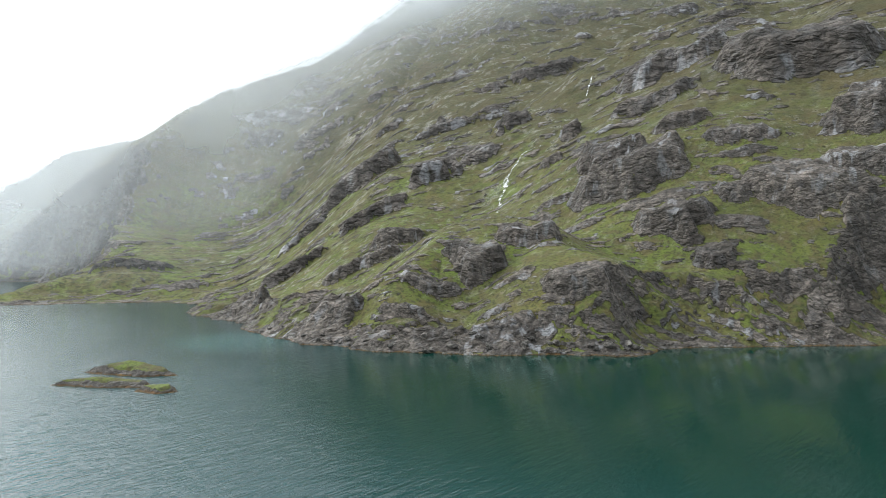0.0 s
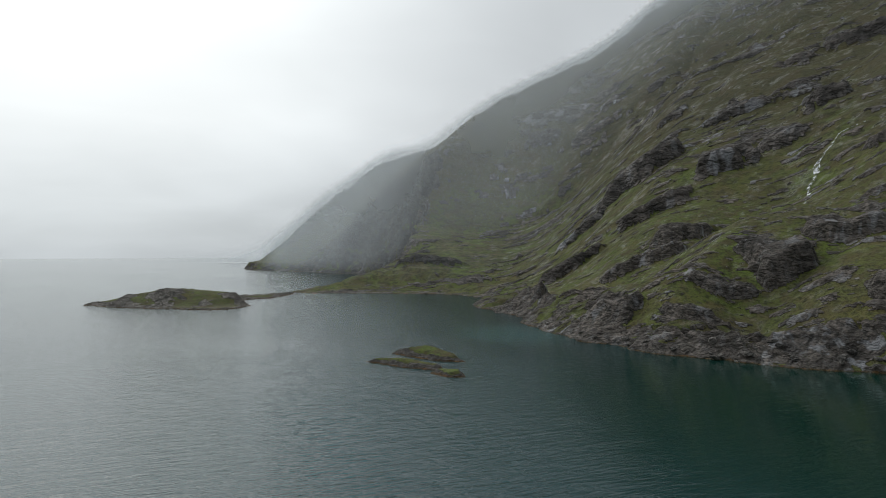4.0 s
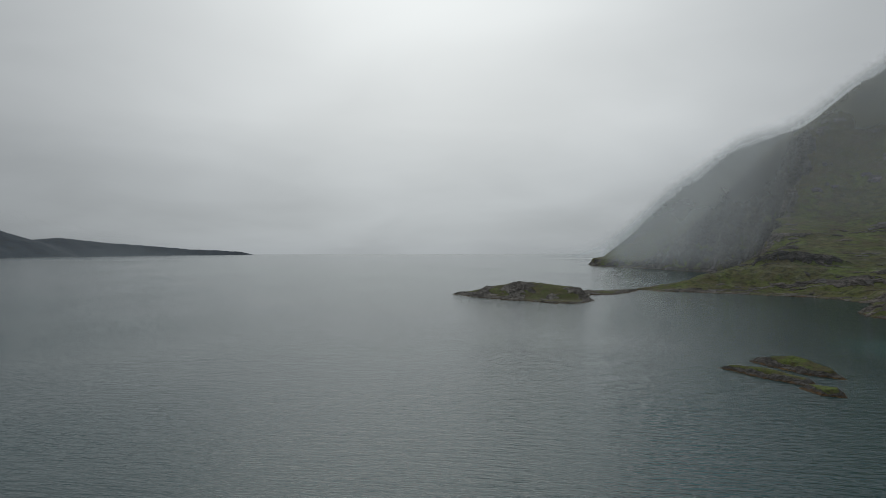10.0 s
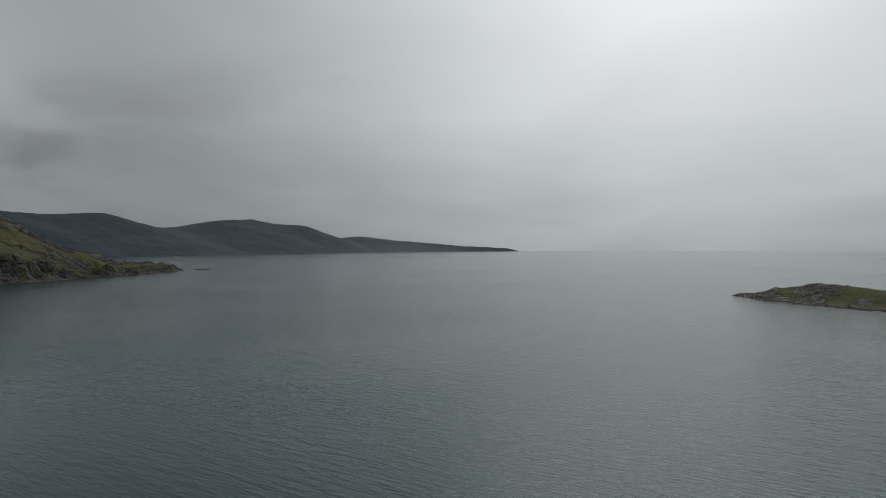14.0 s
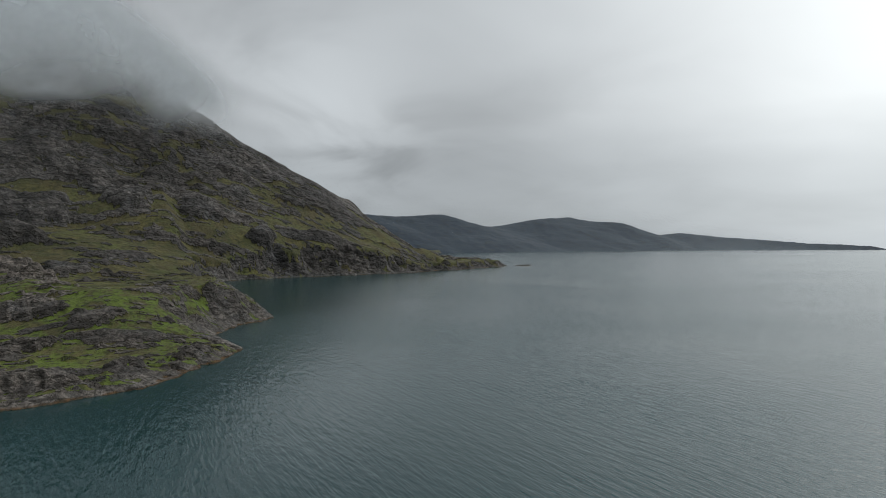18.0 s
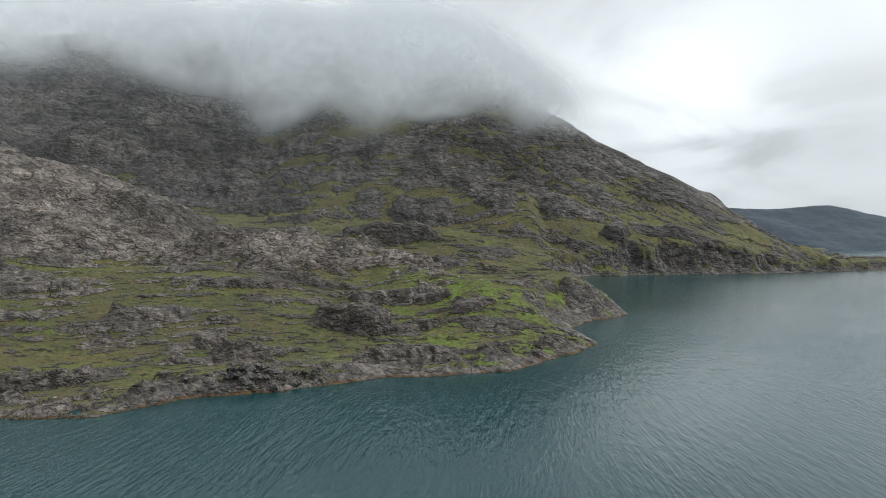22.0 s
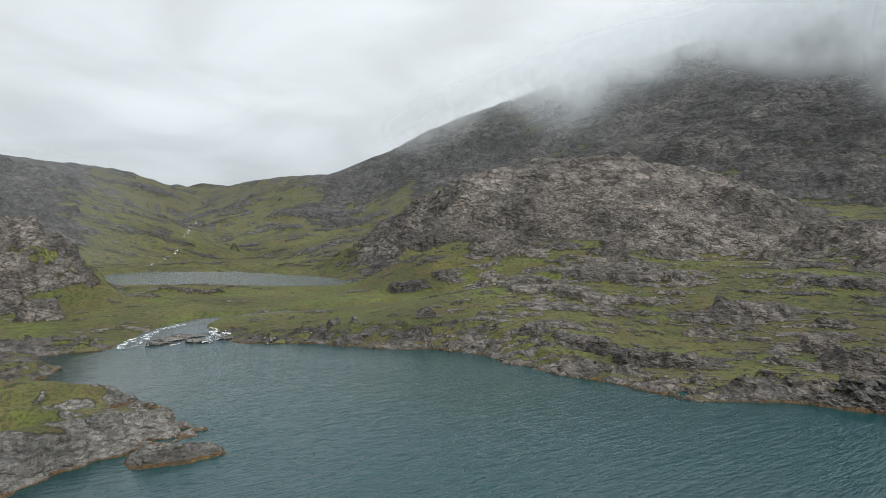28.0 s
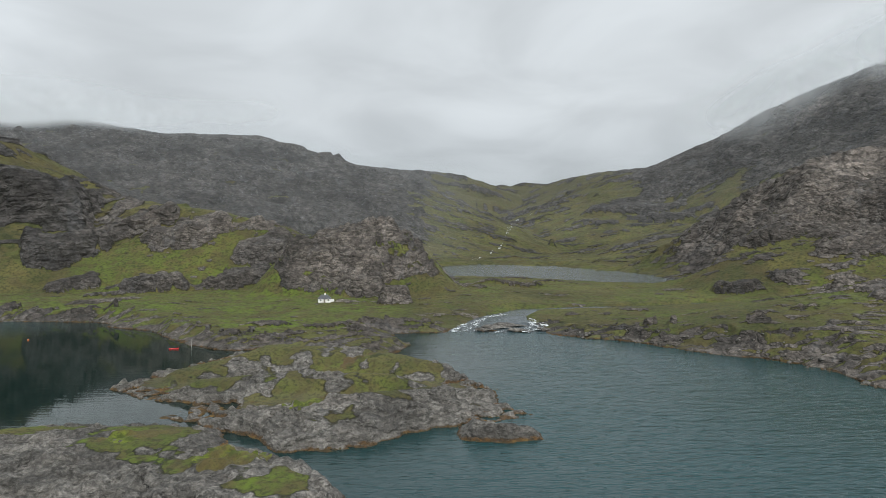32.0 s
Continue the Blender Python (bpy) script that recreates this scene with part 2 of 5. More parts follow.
    bump = N.n("ShaderNodeBump", {"Height": h, "Strength": 1.0, "Distance": 1.0}).outputs[0]
    rough = N.math("SUBTRACT", 0.9, N.math("MULTIPLY", stain, 0.65))
    finish(N, col, rough, bump, **{"Specular IOR Level": 0.35})
    return m


def hazed_heath_material():
    m, N = material("haze_blue_heath")
    pos = N.n("ShaderNodeNewGeometry").outputs["Position"]
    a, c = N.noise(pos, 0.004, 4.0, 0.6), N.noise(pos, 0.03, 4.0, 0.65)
    # the blue of distant haze is painted into the heath's own colour
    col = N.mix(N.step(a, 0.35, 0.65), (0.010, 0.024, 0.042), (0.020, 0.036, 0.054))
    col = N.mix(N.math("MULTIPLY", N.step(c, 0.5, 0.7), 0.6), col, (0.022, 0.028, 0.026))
    finish(N, col, 0.95, N.n("ShaderNodeBump", {"Height": c, "Strength": 0.6, "Distance": 8.0}).outputs[0])
    return m


HAZED_HEATH = hazed_heath_material()
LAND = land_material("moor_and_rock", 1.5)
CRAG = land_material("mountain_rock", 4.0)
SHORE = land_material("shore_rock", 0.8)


def plant_material(name, low, high, brown, scale):
    m, N = material(name)
    pos = N.n("ShaderNodeNewGeometry").outputs["Position"]
    a, c, e = N.noise(pos, scale, 5.0, 0.65), N.noise(pos, scale * 5, 4.0, 0.7), N.noise(pos, scale * 0.3, 3.0, 0.6)
    col = N.mix(N.step(a, 0.42, 0.58), low, high)
    col = N.mix(N.math("MULTIPLY", N.step(e, 0.46, 0.56), 0.8), col, brown)
    col = N.mix(N.math("MULTIPLY", N.step(c, 0.5, 0.66), 0.6), col, tuple(v * 0.4 for v in low))
    finish(N, col, 0.9, N.n("ShaderNodeBump", {"Height": c, "Strength": 1.0, "Distance": 0.25}).outputs[0])
    return m


MOSS = plant_material("moss", (0.060, 0.078, 0.012), (0.150, 0.185, 0.020), (0.095, 0.066, 0.028), 0.5)
HEATHER = plant_material("heather", (0.034, 0.040, 0.012), (0.100, 0.108, 0.024), (0.105, 0.066, 0.030), 0.42)
WEED = plant_material("seaweed", (0.085, 0.048, 0.014), (0.16, 0.090, 0.022), (0.04, 0.030, 0.014), 0.9)


def P(b, d):
    """A place by its bearing and distance from the middle of the bay."""
    return d * math.cos(radians(b)), d * math.sin(radians(b))


def sea_material(name, deep, wave, wind=1.0):
    m, N = material(name)
    pos = N.n("ShaderNodeNewGeometry").outputs["Position"]
    patch = N.noise(pos, 0.006, 3.0, 0.5, 0.5)
    # crests lie across the wind that blows in from the sea
    turned = N.scaled(N.n("ShaderNodeMapping", {"Vector": pos, "Rotation": (0, 0, radians(-17))}).outputs[0], (0.22, 1.0, 1.0))
    chop = N.noise(turned, wave, 2.0, 0.5)
    swell = N.noise(turned, wave * 0.22, 2.0, 0.5)
    ripple = N.noise(turned, wave * 2.4, 2.0, 0.55)
    # the pool behind the rocks lies sheltered from the wind
    away = N.n("ShaderNodeVectorMath", {0: pos, 1: (-135.0, 150.0, 0.0)}, operation="DISTANCE").outputs["Value"]
    breeze = N.step(N.math("ADD", away, N.math("MULTIPLY", patch, 60.0)), 95.0, 165.0)
    west_side = N.n("ShaderNodeVectorMath", {0: pos, 1: (-150.0, -115.0, 0.0)}, operation="DISTANCE").outputs["Value"]
    lee = N.step(N.math("ADD", west_side, N.math("MULTIPLY", patch, 50.0)), 95.0, 165.0)
    h = N.math("ADD", N.math("MULTIPLY", chop, 0.50), N.math("MULTIPLY", ripple, 0.30))
    h = N.math("ADD", h, N.math("MULTIPLY", swell, 0.35))
    bump = N.n("ShaderNodeBump", {"Height": h, "Strength": N.math("MULTIPLY", N.math("ADD", 0.50 * wind, N.math("MULTIPLY", N.step(patch, 0.35, 0.65), 0.35 * wind)), N.math("MULTIPLY", N.math("MULTIPLY_ADD", breeze, 0.96, 0.04), N.math("MULTIPLY_ADD", lee, 0.68, 0.32))), "Distance": 0.7}).outputs[0]
    col = N.mix(N.step(patch, 0.3, 0.7), deep, tuple(c * 1.3 for c in deep))
    col = N.mix(lee, (0.0005, 0.028, 0.020), col)
    col = N.mix(breeze, (0.0006, 0.014, 0.011), col)
    # pale sand and shallows show through
    for (px_, py_), size_, tint in ((P(-103.5, 276), 30.0, (0.030, 0.105, 0.108)), (P(74, 150), 45.0, (0.005, 0.040, 0.038)), (P(90, 205), 40.0, (0.010, 0.045, 0.050))):
        off = N.n("ShaderNodeVectorMath", {0: pos, 1: (px_, py_, 0.0)}, operation="DISTANCE").outputs["Value"]
        col = N.mix(N.math("MULTIPLY", N.step(N.math("ADD", off, N.math("MULTIPLY", N.math("SUBTRACT", patch, 0.5), 90.0)), size_, size_ * 0.2), 0.8), col, tint)
    finish(N, col, N.math("MULTIPLY_ADD", breeze, N.math("MULTIPLY_ADD", lee, 0.07, 0.04), 0.02), bump, IOR=1.333, **{"Specular IOR Level": 0.68})
    return m


SEA = sea_material("sea_water", (0.005, 0.038, 0.042), 0.7)
FRESH = sea_material("fresh_water", (0.020, 0.034, 0.040), 1.2, 0.6)

# ---- landforms: plan in bearings and distances from the middle of the bay ----
def plan(pairs):
    return np.array([P(b, d) for b, d in pairs])


def spine(*triples):
    return np.array([(*P(b, d), z) for b, d, z in triples])


west_coast = [(-157, 293), (-150.9, 269), (-144, 260), (-138.9, 227), (-130.4, 222), (-122, 220), (-114.8, 230), (-108.2, 255), (-103.7, 303),
              (-102.7, 344), (-98.5, 411), (-99.8, 490), (-95.5, 533), (-89.3, 548), (-84, 553), (-82, 572), (-84, 660), (-90, 800), (-90.5, 950),
              (-86.8, 1068), (-81.9, 1220), (-78.3, 1354), (-77.6, 1500), (-80, 2000), (-88, 3000), (-95, 4900)]
east_coast = [(-12, 4900), (-8, 1500), (-14, 1150), (-16.4, 997), (-11.5, 862), (-6.2, 765), (-0.9, 719), (4.1, 684), (9, 645), (11, 590), (8.6, 530), (7.4, 423), (5.4, 332),
              (5.6, 296), (9, 277), (9.5, 248), (7.8, 217), (11.3, 189), (15.8, 169), (21.8, 163), (28.4, 162), (37.7, 153), (44.6, 153), (51.5, 145),
              (58.6, 154), (63.9, 162), (67.4, 173), (70.5, 188), (75.3, 197), (81.3, 203), (86.2, 215), (92.1, 220)]
north_coast = [(94.2, 228), (98.4, 227), (102.7, 227), (108, 228), (108.5, 209), (106.9, 201), (108, 187), (111, 185), (117.3, 202), (122.2, 206),
               (126.4, 221), (128.2, 239), (129.9, 266), (134, 302), (139.6, 328), (150, 340), (165, 400), (180, 400), (195, 330)]
outer = [(-95, 6500), (-135, 6500), (180, 6500), (135, 6500), (90, 6500), (45, 6500), (15, 6500), (-12, 6500)]
COAST = plan(east_coast + north_coast + west_coast + outer)

# hills: crest lines of (bearing, distance, height), the fall of their sides, and how round their tops are
HILLS = [
    # the far cape and the mountain over the western shore
    (spine((-78.4, 1354, 2), (-80.2, 1400, 26), (-82.4, 1440, 62), (-85.3, 1500, 128), (-87.1, 1540, 194), (-90.8, 1600, 274), (-96, 1640, 328), (-102, 1750, 420)), 0.9, 25),
    (spine((-95.8, 1250, 215), (-97.3, 1180, 262), (-100, 1110, 291), (-103, 1060, 321), (-108.3, 1150, 384), (-114.5, 1250, 484), (-119, 1300, 574), (-130, 1400, 720), (-150, 1500, 760)), 0.85, 18),
    (spine((-121, 900, 300), (-127.4, 900, 334), (-134, 880, 342), (-137.9, 850, 312), (-139.1, 720, 282), (-146.9, 700, 296), (-153, 680, 276), (-175, 680, 270)), 0.68, 8),
    (spine((-99, 420, 4), (-103, 330, 28), (-108.5, 300, 23), (-116.7, 290, 28), (-123, 340, 54), (-126.3, 345, 60), (-131.5, 330, 53), (-132.5, 300, 42), (-137.5, 270, 31), (-146, 300, 26)), 0.62, 6),
    (spine((-84, 572, 4), (-87, 600, 12), (-89.5, 600, 20), (-92, 610, 13)), 0.45, 4),
    (spine((-96, 930, 80), (-100, 880, 78), (-104, 790, 82), (-108, 700, 104), (-114, 670, 142), (-119, 680, 160), (-126, 640, 165)), 0.52, 25),
    (spine((-91, 640, 20), (-95, 720, 42), (-98.7, 790, 58), (-102, 830, 84)), 0.5, 14),
    # the mountain over the eastern shore, down to its low point
    (spine((-16.4, 1000, 2), (-10.7, 900, 14), (-8.4, 900, 31), (-6.8, 900, 29), (-3.6, 900, 64), (-2.0, 900, 74), (-0.2, 910, 76), (4.8, 960, 124), (7.4, 1000, 162), (10.9, 1050, 222), (13.4, 1060, 270), (12.5, 1060, 255)), 0.62, 10),
    (spine((20.3, 1150, 388), (27.6, 1200, 422), (33, 1250, 410), (36, 1250, 426), (47.7, 1250, 416), (56, 1250, 388), (65.6, 1300, 347), (72.7, 1350, 303), (77.5, 1400, 257), (81, 1400, 224), (84.6, 1450, 190)), 0.80, 12),
    (spine((14, 780, 45), (25, 800, 75), (40, 850, 85), (55, 850, 95), (66, 900, 95), (74, 1000, 80)), 0.24, 12),
    # the bare dome, the knolls before it and the grassy point
    (spine((72.8, 480, 64), (69.7, 490, 88), (64.6, 500, 99), (58.3, 500, 97), (50.9, 480, 80), (47.8, 460, 58), (43.2, 440, 33)), 0.55, 14),
    (spine((42.8, 364, 33), (41.2, 360, 39), (37, 352, 41), (33.5, 345, 40), (30.5, 338, 36), (27.3, 325, 30), (24, 300, 21)), 0.6, 12),
    (spine((24, 290, 21), (17.6, 270, 19), (11, 300, 18), (9.2, 310, 15), (7, 310, 8)), 0.35, 4),
    (spine((75, 250, 14), (66.9, 260, 20), (59, 290, 24), (50.4, 300, 26), (43, 300, 26)), 0.22, 5),
    # the head of the valley and the hills about the hut
    (spine((84.6, 1450, 184), (86.6, 2000, 240), (89, 2600, 296), (93, 3000, 297), (98.9, 3200, 301), (103.6, 2600, 309), (110.5, 2200, 287), (113, 2000, 272), (117, 1500, 246), (120.5, 1300, 240), (128.8, 1200, 223), (134.5, 1250, 246), (139, 1300, 249), (160, 1300, 270)), 0.36, 12),
    (spine((170, 650, 140), (150, 620, 125), (139.3, 600, 114), (137, 600, 102), (131.8, 520, 65), (127.6, 480, 59), (123, 460, 54), (117.5, 430, 43)), 0.62, 6),
    (spine((116.0, 352, 31), (115.2, 352, 37), (113.1, 350, 42), (110.5, 348, 43), (108.4, 344, 38), (107.1, 338, 31), (106.0, 332, 23), (104.7, 326, 16)), 1.5, 9),
    (spine((101, 330, 9), (98.9, 380, 9.5), (94, 370, 9.0)), 0.12, 2),
]

# ---- noise on arrays ----
_rng = np.random.RandomState(7)
_ang = _rng.rand(256, 256) * 2 * np.pi
_GX, _GY = np.cos(_ang), np.sin(_ang)


def grain(x, y, size, seed=0):
    """Gradient noise of about -0.7 to 0.7, with bumps of about that size in metres."""
    x, y = x / size + seed * 37.7, y / size + seed * 91.3
    xi, yi = np.floor(x).astype(np.int64), np.floor(y).astype(np.int64)
    fx, fy = x - xi, y - yi
    u, v = fx * fx * fx * (fx * (fx * 6 - 15) + 10), fy * fy * fy * (fy * (fy * 6 - 15) + 10)

    def g(i, j):
        a, b = (xi + i) & 255, (yi + j) & 255
        return _GX[a, b] * (fx - i) + _GY[a, b] * (fy - j)

    lo = g(0, 0) * (1 - u) + g(1, 0) * u
    return lo * (1 - v) + (g(0, 1) * (1 - u) + g(1, 1) * u) * v


def grains(x, y, size, octaves, seed=0, keep=0.5):
    out, a = 0.0, 1.0
    for k in range(octaves):
        out = out + a * grain(x, y, size / 2 ** k, seed + k)
        a *= keep
    return out


def billows(x, y, size, octaves, seed=0):
    """Rounded humps with creases between them."""
    return sum(0.55 ** k * 1.5 * np.abs(grain(x, y, size / 2.1 ** k, seed + k)) for k in range(octaves))


def smooth(v, lo, hi):
    t = np.clip((v - lo) / (hi - lo), 0, 1)
    return t * t * (3 - 2 * t)


def line_distance(x, y, pts, closed=False):
    """The distance to a polyline, and the place along it (index and fraction)."""
    best = np.full(x.shape, 1e12)
    at = np.zeros(x.shape)
    n = len(pts)
    for i in range(n if closed else n - 1):
        ax, ay = pts[i][:2]
        bx, by = pts[(i + 1) % n][:2]
        dx, dy = bx - ax, by - ay
        s = np.clip(((x - ax) * dx + (y - ay) * dy) / (dx * dx + dy * dy + 1e-9), 0, 1)
        d = (x - ax - s * dx) ** 2 + (y - ay - s * dy) ** 2
        near = d < best
        best = np.where(near, d, best)
        at = np.where(near, i + s, at)
    return np.sqrt(best), at


def inside(x, y, pts):
    odd = np.zeros(x.shape, bool)
    n = len(pts)
    for i in range(n):
        ax, ay = pts[i][:2]
        bx, by = pts[(i + 1) % n][:2]
        if ay == by:
            continue
        cross = ((ay > y) != (by > y)) & (x < (bx - ax) * (y - ay) / (by - ay) + ax)
        odd ^= cross
    return odd


def signed(x, y, pts):
    d, _ = line_distance(x, y, pts, True)
    return np.where(inside(x, y, pts), d, -d)


def crest_height(x, y, pts, fall, top):
    """The height of a hill whose crest runs along pts and whose sides fall steadily."""
    best = np.full(x.shape, -1e6)
    for (ax, ay, az), (bx, by, bz) in zip(pts[:-1], pts[1:]):
        dx, dy = bx - ax, by - ay
        s = np.clip(((x - ax) * dx + (y - ay) * dy) / (dx * dx + dy * dy + 1e-9), 0, 1)
        d2 = (x - ax - s * dx) ** 2 + (y - ay - s * dy) ** 2
        best = np.maximum(best, az + (bz - az) * s - fall * (np.sqrt(d2 + top * top) - top))
    return best


def blend_max(a, b, k):
    h = np.clip(0.5 + 0.5 * (a - b) / k, 0, 1)
    return b * (1 - h) + a * h + k * h * (1 - h)


def ledges(h, x, y, rise, amount, seed):
    """Turns a slope into benches and risers of about that height."""
    lift = grains(x, y, rise * 9, 3, seed) * rise * 2.2
    u = (h + lift) / rise
    k = np.floor(u)
    f = u - k
    stepped = (k + smooth(f, 0.45, 0.95)) * rise - lift
    return h + (stepped - h) * amount


LOCH = plan([(109, 480), (106, 560), (100, 640), (93, 600), (86, 500), (82, 430), (84, 385), (89, 395), (94, 420), (99, 440), (105, 455)])
LOCH_LEVEL, RIVER_LEVEL = 6.6, 2.6
RIVER = spine((80, 318, 3.2), (84, 298, 3.0), (90, 287, 2.9), (95.5, 276, 2.8), (97.5, 258, 2.4), (98.3, 244, 1.6), (98.4, 224, 0.0))


def region(b, lo, hi, soft):
    """1 between two bearings, falling to 0 over soft degrees."""
    return smooth(b, lo - soft, lo + soft) * (1 - smooth(b, hi - soft, hi + soft))


# crags: bearing, distance, half width, half depth, height
WEST_UPPER = [(-120.0, 518, 20.4, 21.6, 15.8), (-113.6, 587, 38.1, 24.5, 18.0), (-114.7, 474, 28.6, 14.8, 10.9), (-108.5, 558, 23.3, 10.9, 8.0), (-133.1, 498, 7.8, 15.6, 11.4), (-136.6, 408, 20.8, 25.5, 18.7), (-138.1, 385, 33.9, 24.1, 17.6), (-151.8, 524, 60.7, 36.4, 26.7), (-142.0, 574, 50.6, 24.0, 17.6), (-156.0, 423, 19.6, 23.5, 17.3), (-142.6, 430, 21.9, 12.5, 9.2), (-140.7, 498, 34.6, 13.8, 10.1), (-147.3, 404, 24.3, 7.3, 5.3), (-152.2, 356, 31.4, 16.3, 12.0), (-155.6, 372, 20.7, 14.2, 10.4), (-142.1, 333, 20.1, 13.9, 10.2), (-124.2, 291, 14.8, 15.2, 11.1), (-129.2, 312, 15.9, 10.8, 8.0)]
WEST_LOWER = [(-134.5, 254, 20.0, 10.6, 7.8), (-145.1, 306, 9.9, 7.7, 5.6), (-149.1, 296, 12.4, 3.3, 2.4), (-124.7, 534, 17.3, 12.6, 9.2), (-127.7, 583, 21.6, 18.2, 13.4), (-131.3, 456, 8.4, 7.6, 5.6), (-136.8, 369, 10.3, 4.6, 3.4), (-103.0, 369, 15.4, 18.0, 13.2), (-110.5, 266, 16.0, 10.2, 7.5), (-118.8, 229, 13.8, 9.6, 7.0), (-127.3, 233, 19.5, 8.1, 5.9), (-113.6, 236, 9.8, 5.9, 4.3), (-154.0, 287, 12.0, 8.0, 5.8), (-155.8, 309, 10.0, 8.6, 6.3), (-156.2, 343, 12.7, 9.5, 7.0), (-146.8, 351, 9.8, 7.3, 5.4), (-116.8, 402, 20.5, 11.2, 8.2), (-113.6, 378, 29.8, 9.5, 6.9)]
WEST_OTHER = [(-107.4, 456, 25.3, 12.7, 9.3), (-154.4, 318, 7.4, 2.7, 1.9), (-147.4, 300, 6.9, 3.7, 2.7), (-150.3, 278, 10.3, 2.7, 2.0), (-105.0, 965, 31.3, 14.8, 10.8), (-121.0, 673, 34.3, 10.3, 7.5), (-116.3, 754, 21.0, 8.4, 6.2), (-94.4, 632, 43.9, 11.4, 8.4), (-130.6, 780, 43.3, 21.7, 15.9), (-132.0, 239, 6.6, 2.7, 1.9), (-136.5, 235, 9.8, 3.6, 2.6), (-119.9, 273, 15.2, 5.7, 4.2)]
DOME_SLABS = [(61.5, 456, 69.8, 12.7, 5.1), (68.8, 414, 28.8, 20.2, 8.1), (54.6, 398, 51.6, 22.1, 8.8), (50.9, 438, 40.6, 15.2, 6.1), (64.7, 389, 23.4, 10.8, 4.3), (54.6, 385, 32.1, 6.4, 2.6), (58.4, 265, 40.4, 9.2, 3.7), (64.7, 239, 17.7, 6.6, 2.7), (66.8, 250, 15.1, 5.2, 2.1), (47.6, 229, 14.9, 9.6, 3.8), (60.0, 234, 21.7, 6.5, 2.6), (49.9, 221, 12.3, 4.6, 1.8), (36.9, 325, 28.6, 9.9, 4.0), (30.2, 328, 16.7, 6.8, 2.7), (40.8, 262, 30.4, 7.3, 2.9), (33.7, 281, 20.8, 5.1, 2.0)]
EAST_LOWER = [(65.8, 193, 5.4, 4.8, 3.5), (61.6, 187, 11.2, 3.9, 2.9), (29.8, 223, 12.4, 12.4, 9.1), (26.5, 254, 23.5, 7.1, 5.2), (23.5, 222, 9.3, 4.6, 3.4), (39.8, 187, 11.2, 7.8, 5.7), (42.7, 203, 5.6, 5.1, 3.7), (55.2, 175, 14.6, 4.9, 3.6), (25.4, 178, 16.5, 6.2, 4.5), (46.8, 155, 8.6, 3.2, 2.4), (77.6, 345, 14.4, 6.2, 4.6), (74.3, 353, 9.8, 4.9, 3.6), (81.2, 489, 24.9, 8.2, 6.0), (83.4, 1095, 45.7, 18.3, 13.4), (80.0, 202, 11.2, 2.2, 1.6), (75.7, 390, 25.3, 8.1, 6.0)]
EAST_UPPER = [(85.9, 1168, 102.8, 37.3, 24.9), (81.2, 1234, 114.3, 25.7, 17.1), (26.6, 646, 56.9, 49.4, 32.9), (22.4, 735, 23.8, 30.6, 20.4), (39.3, 839, 73.9, 23.3, 15.6), (36.9, 795, 47.9, 27.6, 18.4), (41.2, 469, 17.4, 6.5, 4.3), (57.2, 1065, 29.6, 19.3, 12.8), (51.9, 937, 86.8, 32.6, 21.7), (36.0, 999, 92.6, 34.7, 23.1), (29.4, 879, 61.1, 24.4, 16.3), (45.7, 847, 58.9, 23.6, 15.7), (23.5, 832, 42.4, 23.1, 15.4), (72.7, 1189, 88.2, 33.1, 22.0), (65.6, 1095, 76.1, 22.8, 15.2)]
EAST_POINT = [(16.8, 755, 24.5, 31.5, 21.0), (5.9, 735, 17.0, 30.6, 20.4), (21.0, 553, 23.1, 15.4, 10.3), (19.6, 806, 37.3, 28.0, 18.7), (11.0, 759, 31.6, 26.4, 17.6), (0.1, 773, 21.5, 16.1, 10.7), (-7.8, 867, 24.1, 9.6, 6.4), (25.2, 752, 20.9, 26.1, 17.4), (31.1, 227, 13.7, 9.5, 6.3), (19.2, 238, 9.9, 6.6, 4.4), (26.5, 219, 12.2, 6.1, 4.1), (24.5, 178, 13.2, 6.2, 4.1), (15.4, 180, 12.5, 5.0, 3.3), (8.0, 290, 14.8, 8.1, 5.4), (23.2, 252, 12.8, 7.0, 4.7), (30.4, 313, 29.0, 8.7, 5.8)]
NORTH_NEAR = [(111.1, 324, 16.5, 13.5, 9.9), (126.2, 434, 34.2, 12.1, 8.8), (119.7, 405, 20.6, 14.1, 10.3), (129.0, 387, 23.3, 13.4, 9.9), (122.1, 385, 21.4, 10.7, 7.9), (136.9, 507, 32.9, 31.7, 23.3), (135.4, 450, 22.9, 18.8, 13.8), (116.2, 738, 27.4, 20.5, 15.1), (129.7, 458, 25.5, 12.7, 9.3), (107.9, 290, 8.1, 12.1, 8.9), (97.3, 350, 24.3, 3.9, 2.9), (114.2, 233, 12.9, 2.6, 1.9), (119.3, 240, 10.0, 2.7, 2.0), (134.7, 405, 16.9, 8.4, 6.2), (132.3, 371, 13.8, 4.1, 3.0)]
NORTH_HILLS = [(110.5, 883, 57.3, 43.0, 25.8), (116.6, 968, 89.7, 40.4, 24.2), (125.3, 820, 60.8, 28.5, 17.1), (127.5, 1018, 70.7, 28.3, 17.0), (121.0, 976, 63.3, 27.1, 16.3), (115.1, 791, 44.0, 22.0, 13.2), (90.6, 863, 40.0, 9.6, 5.8), (101.5, 2280, 169.0, 25.4, 15.2), (105.7, 2198, 122.2, 30.5, 18.3), (108.4, 820, 34.2, 17.1, 10.3)]
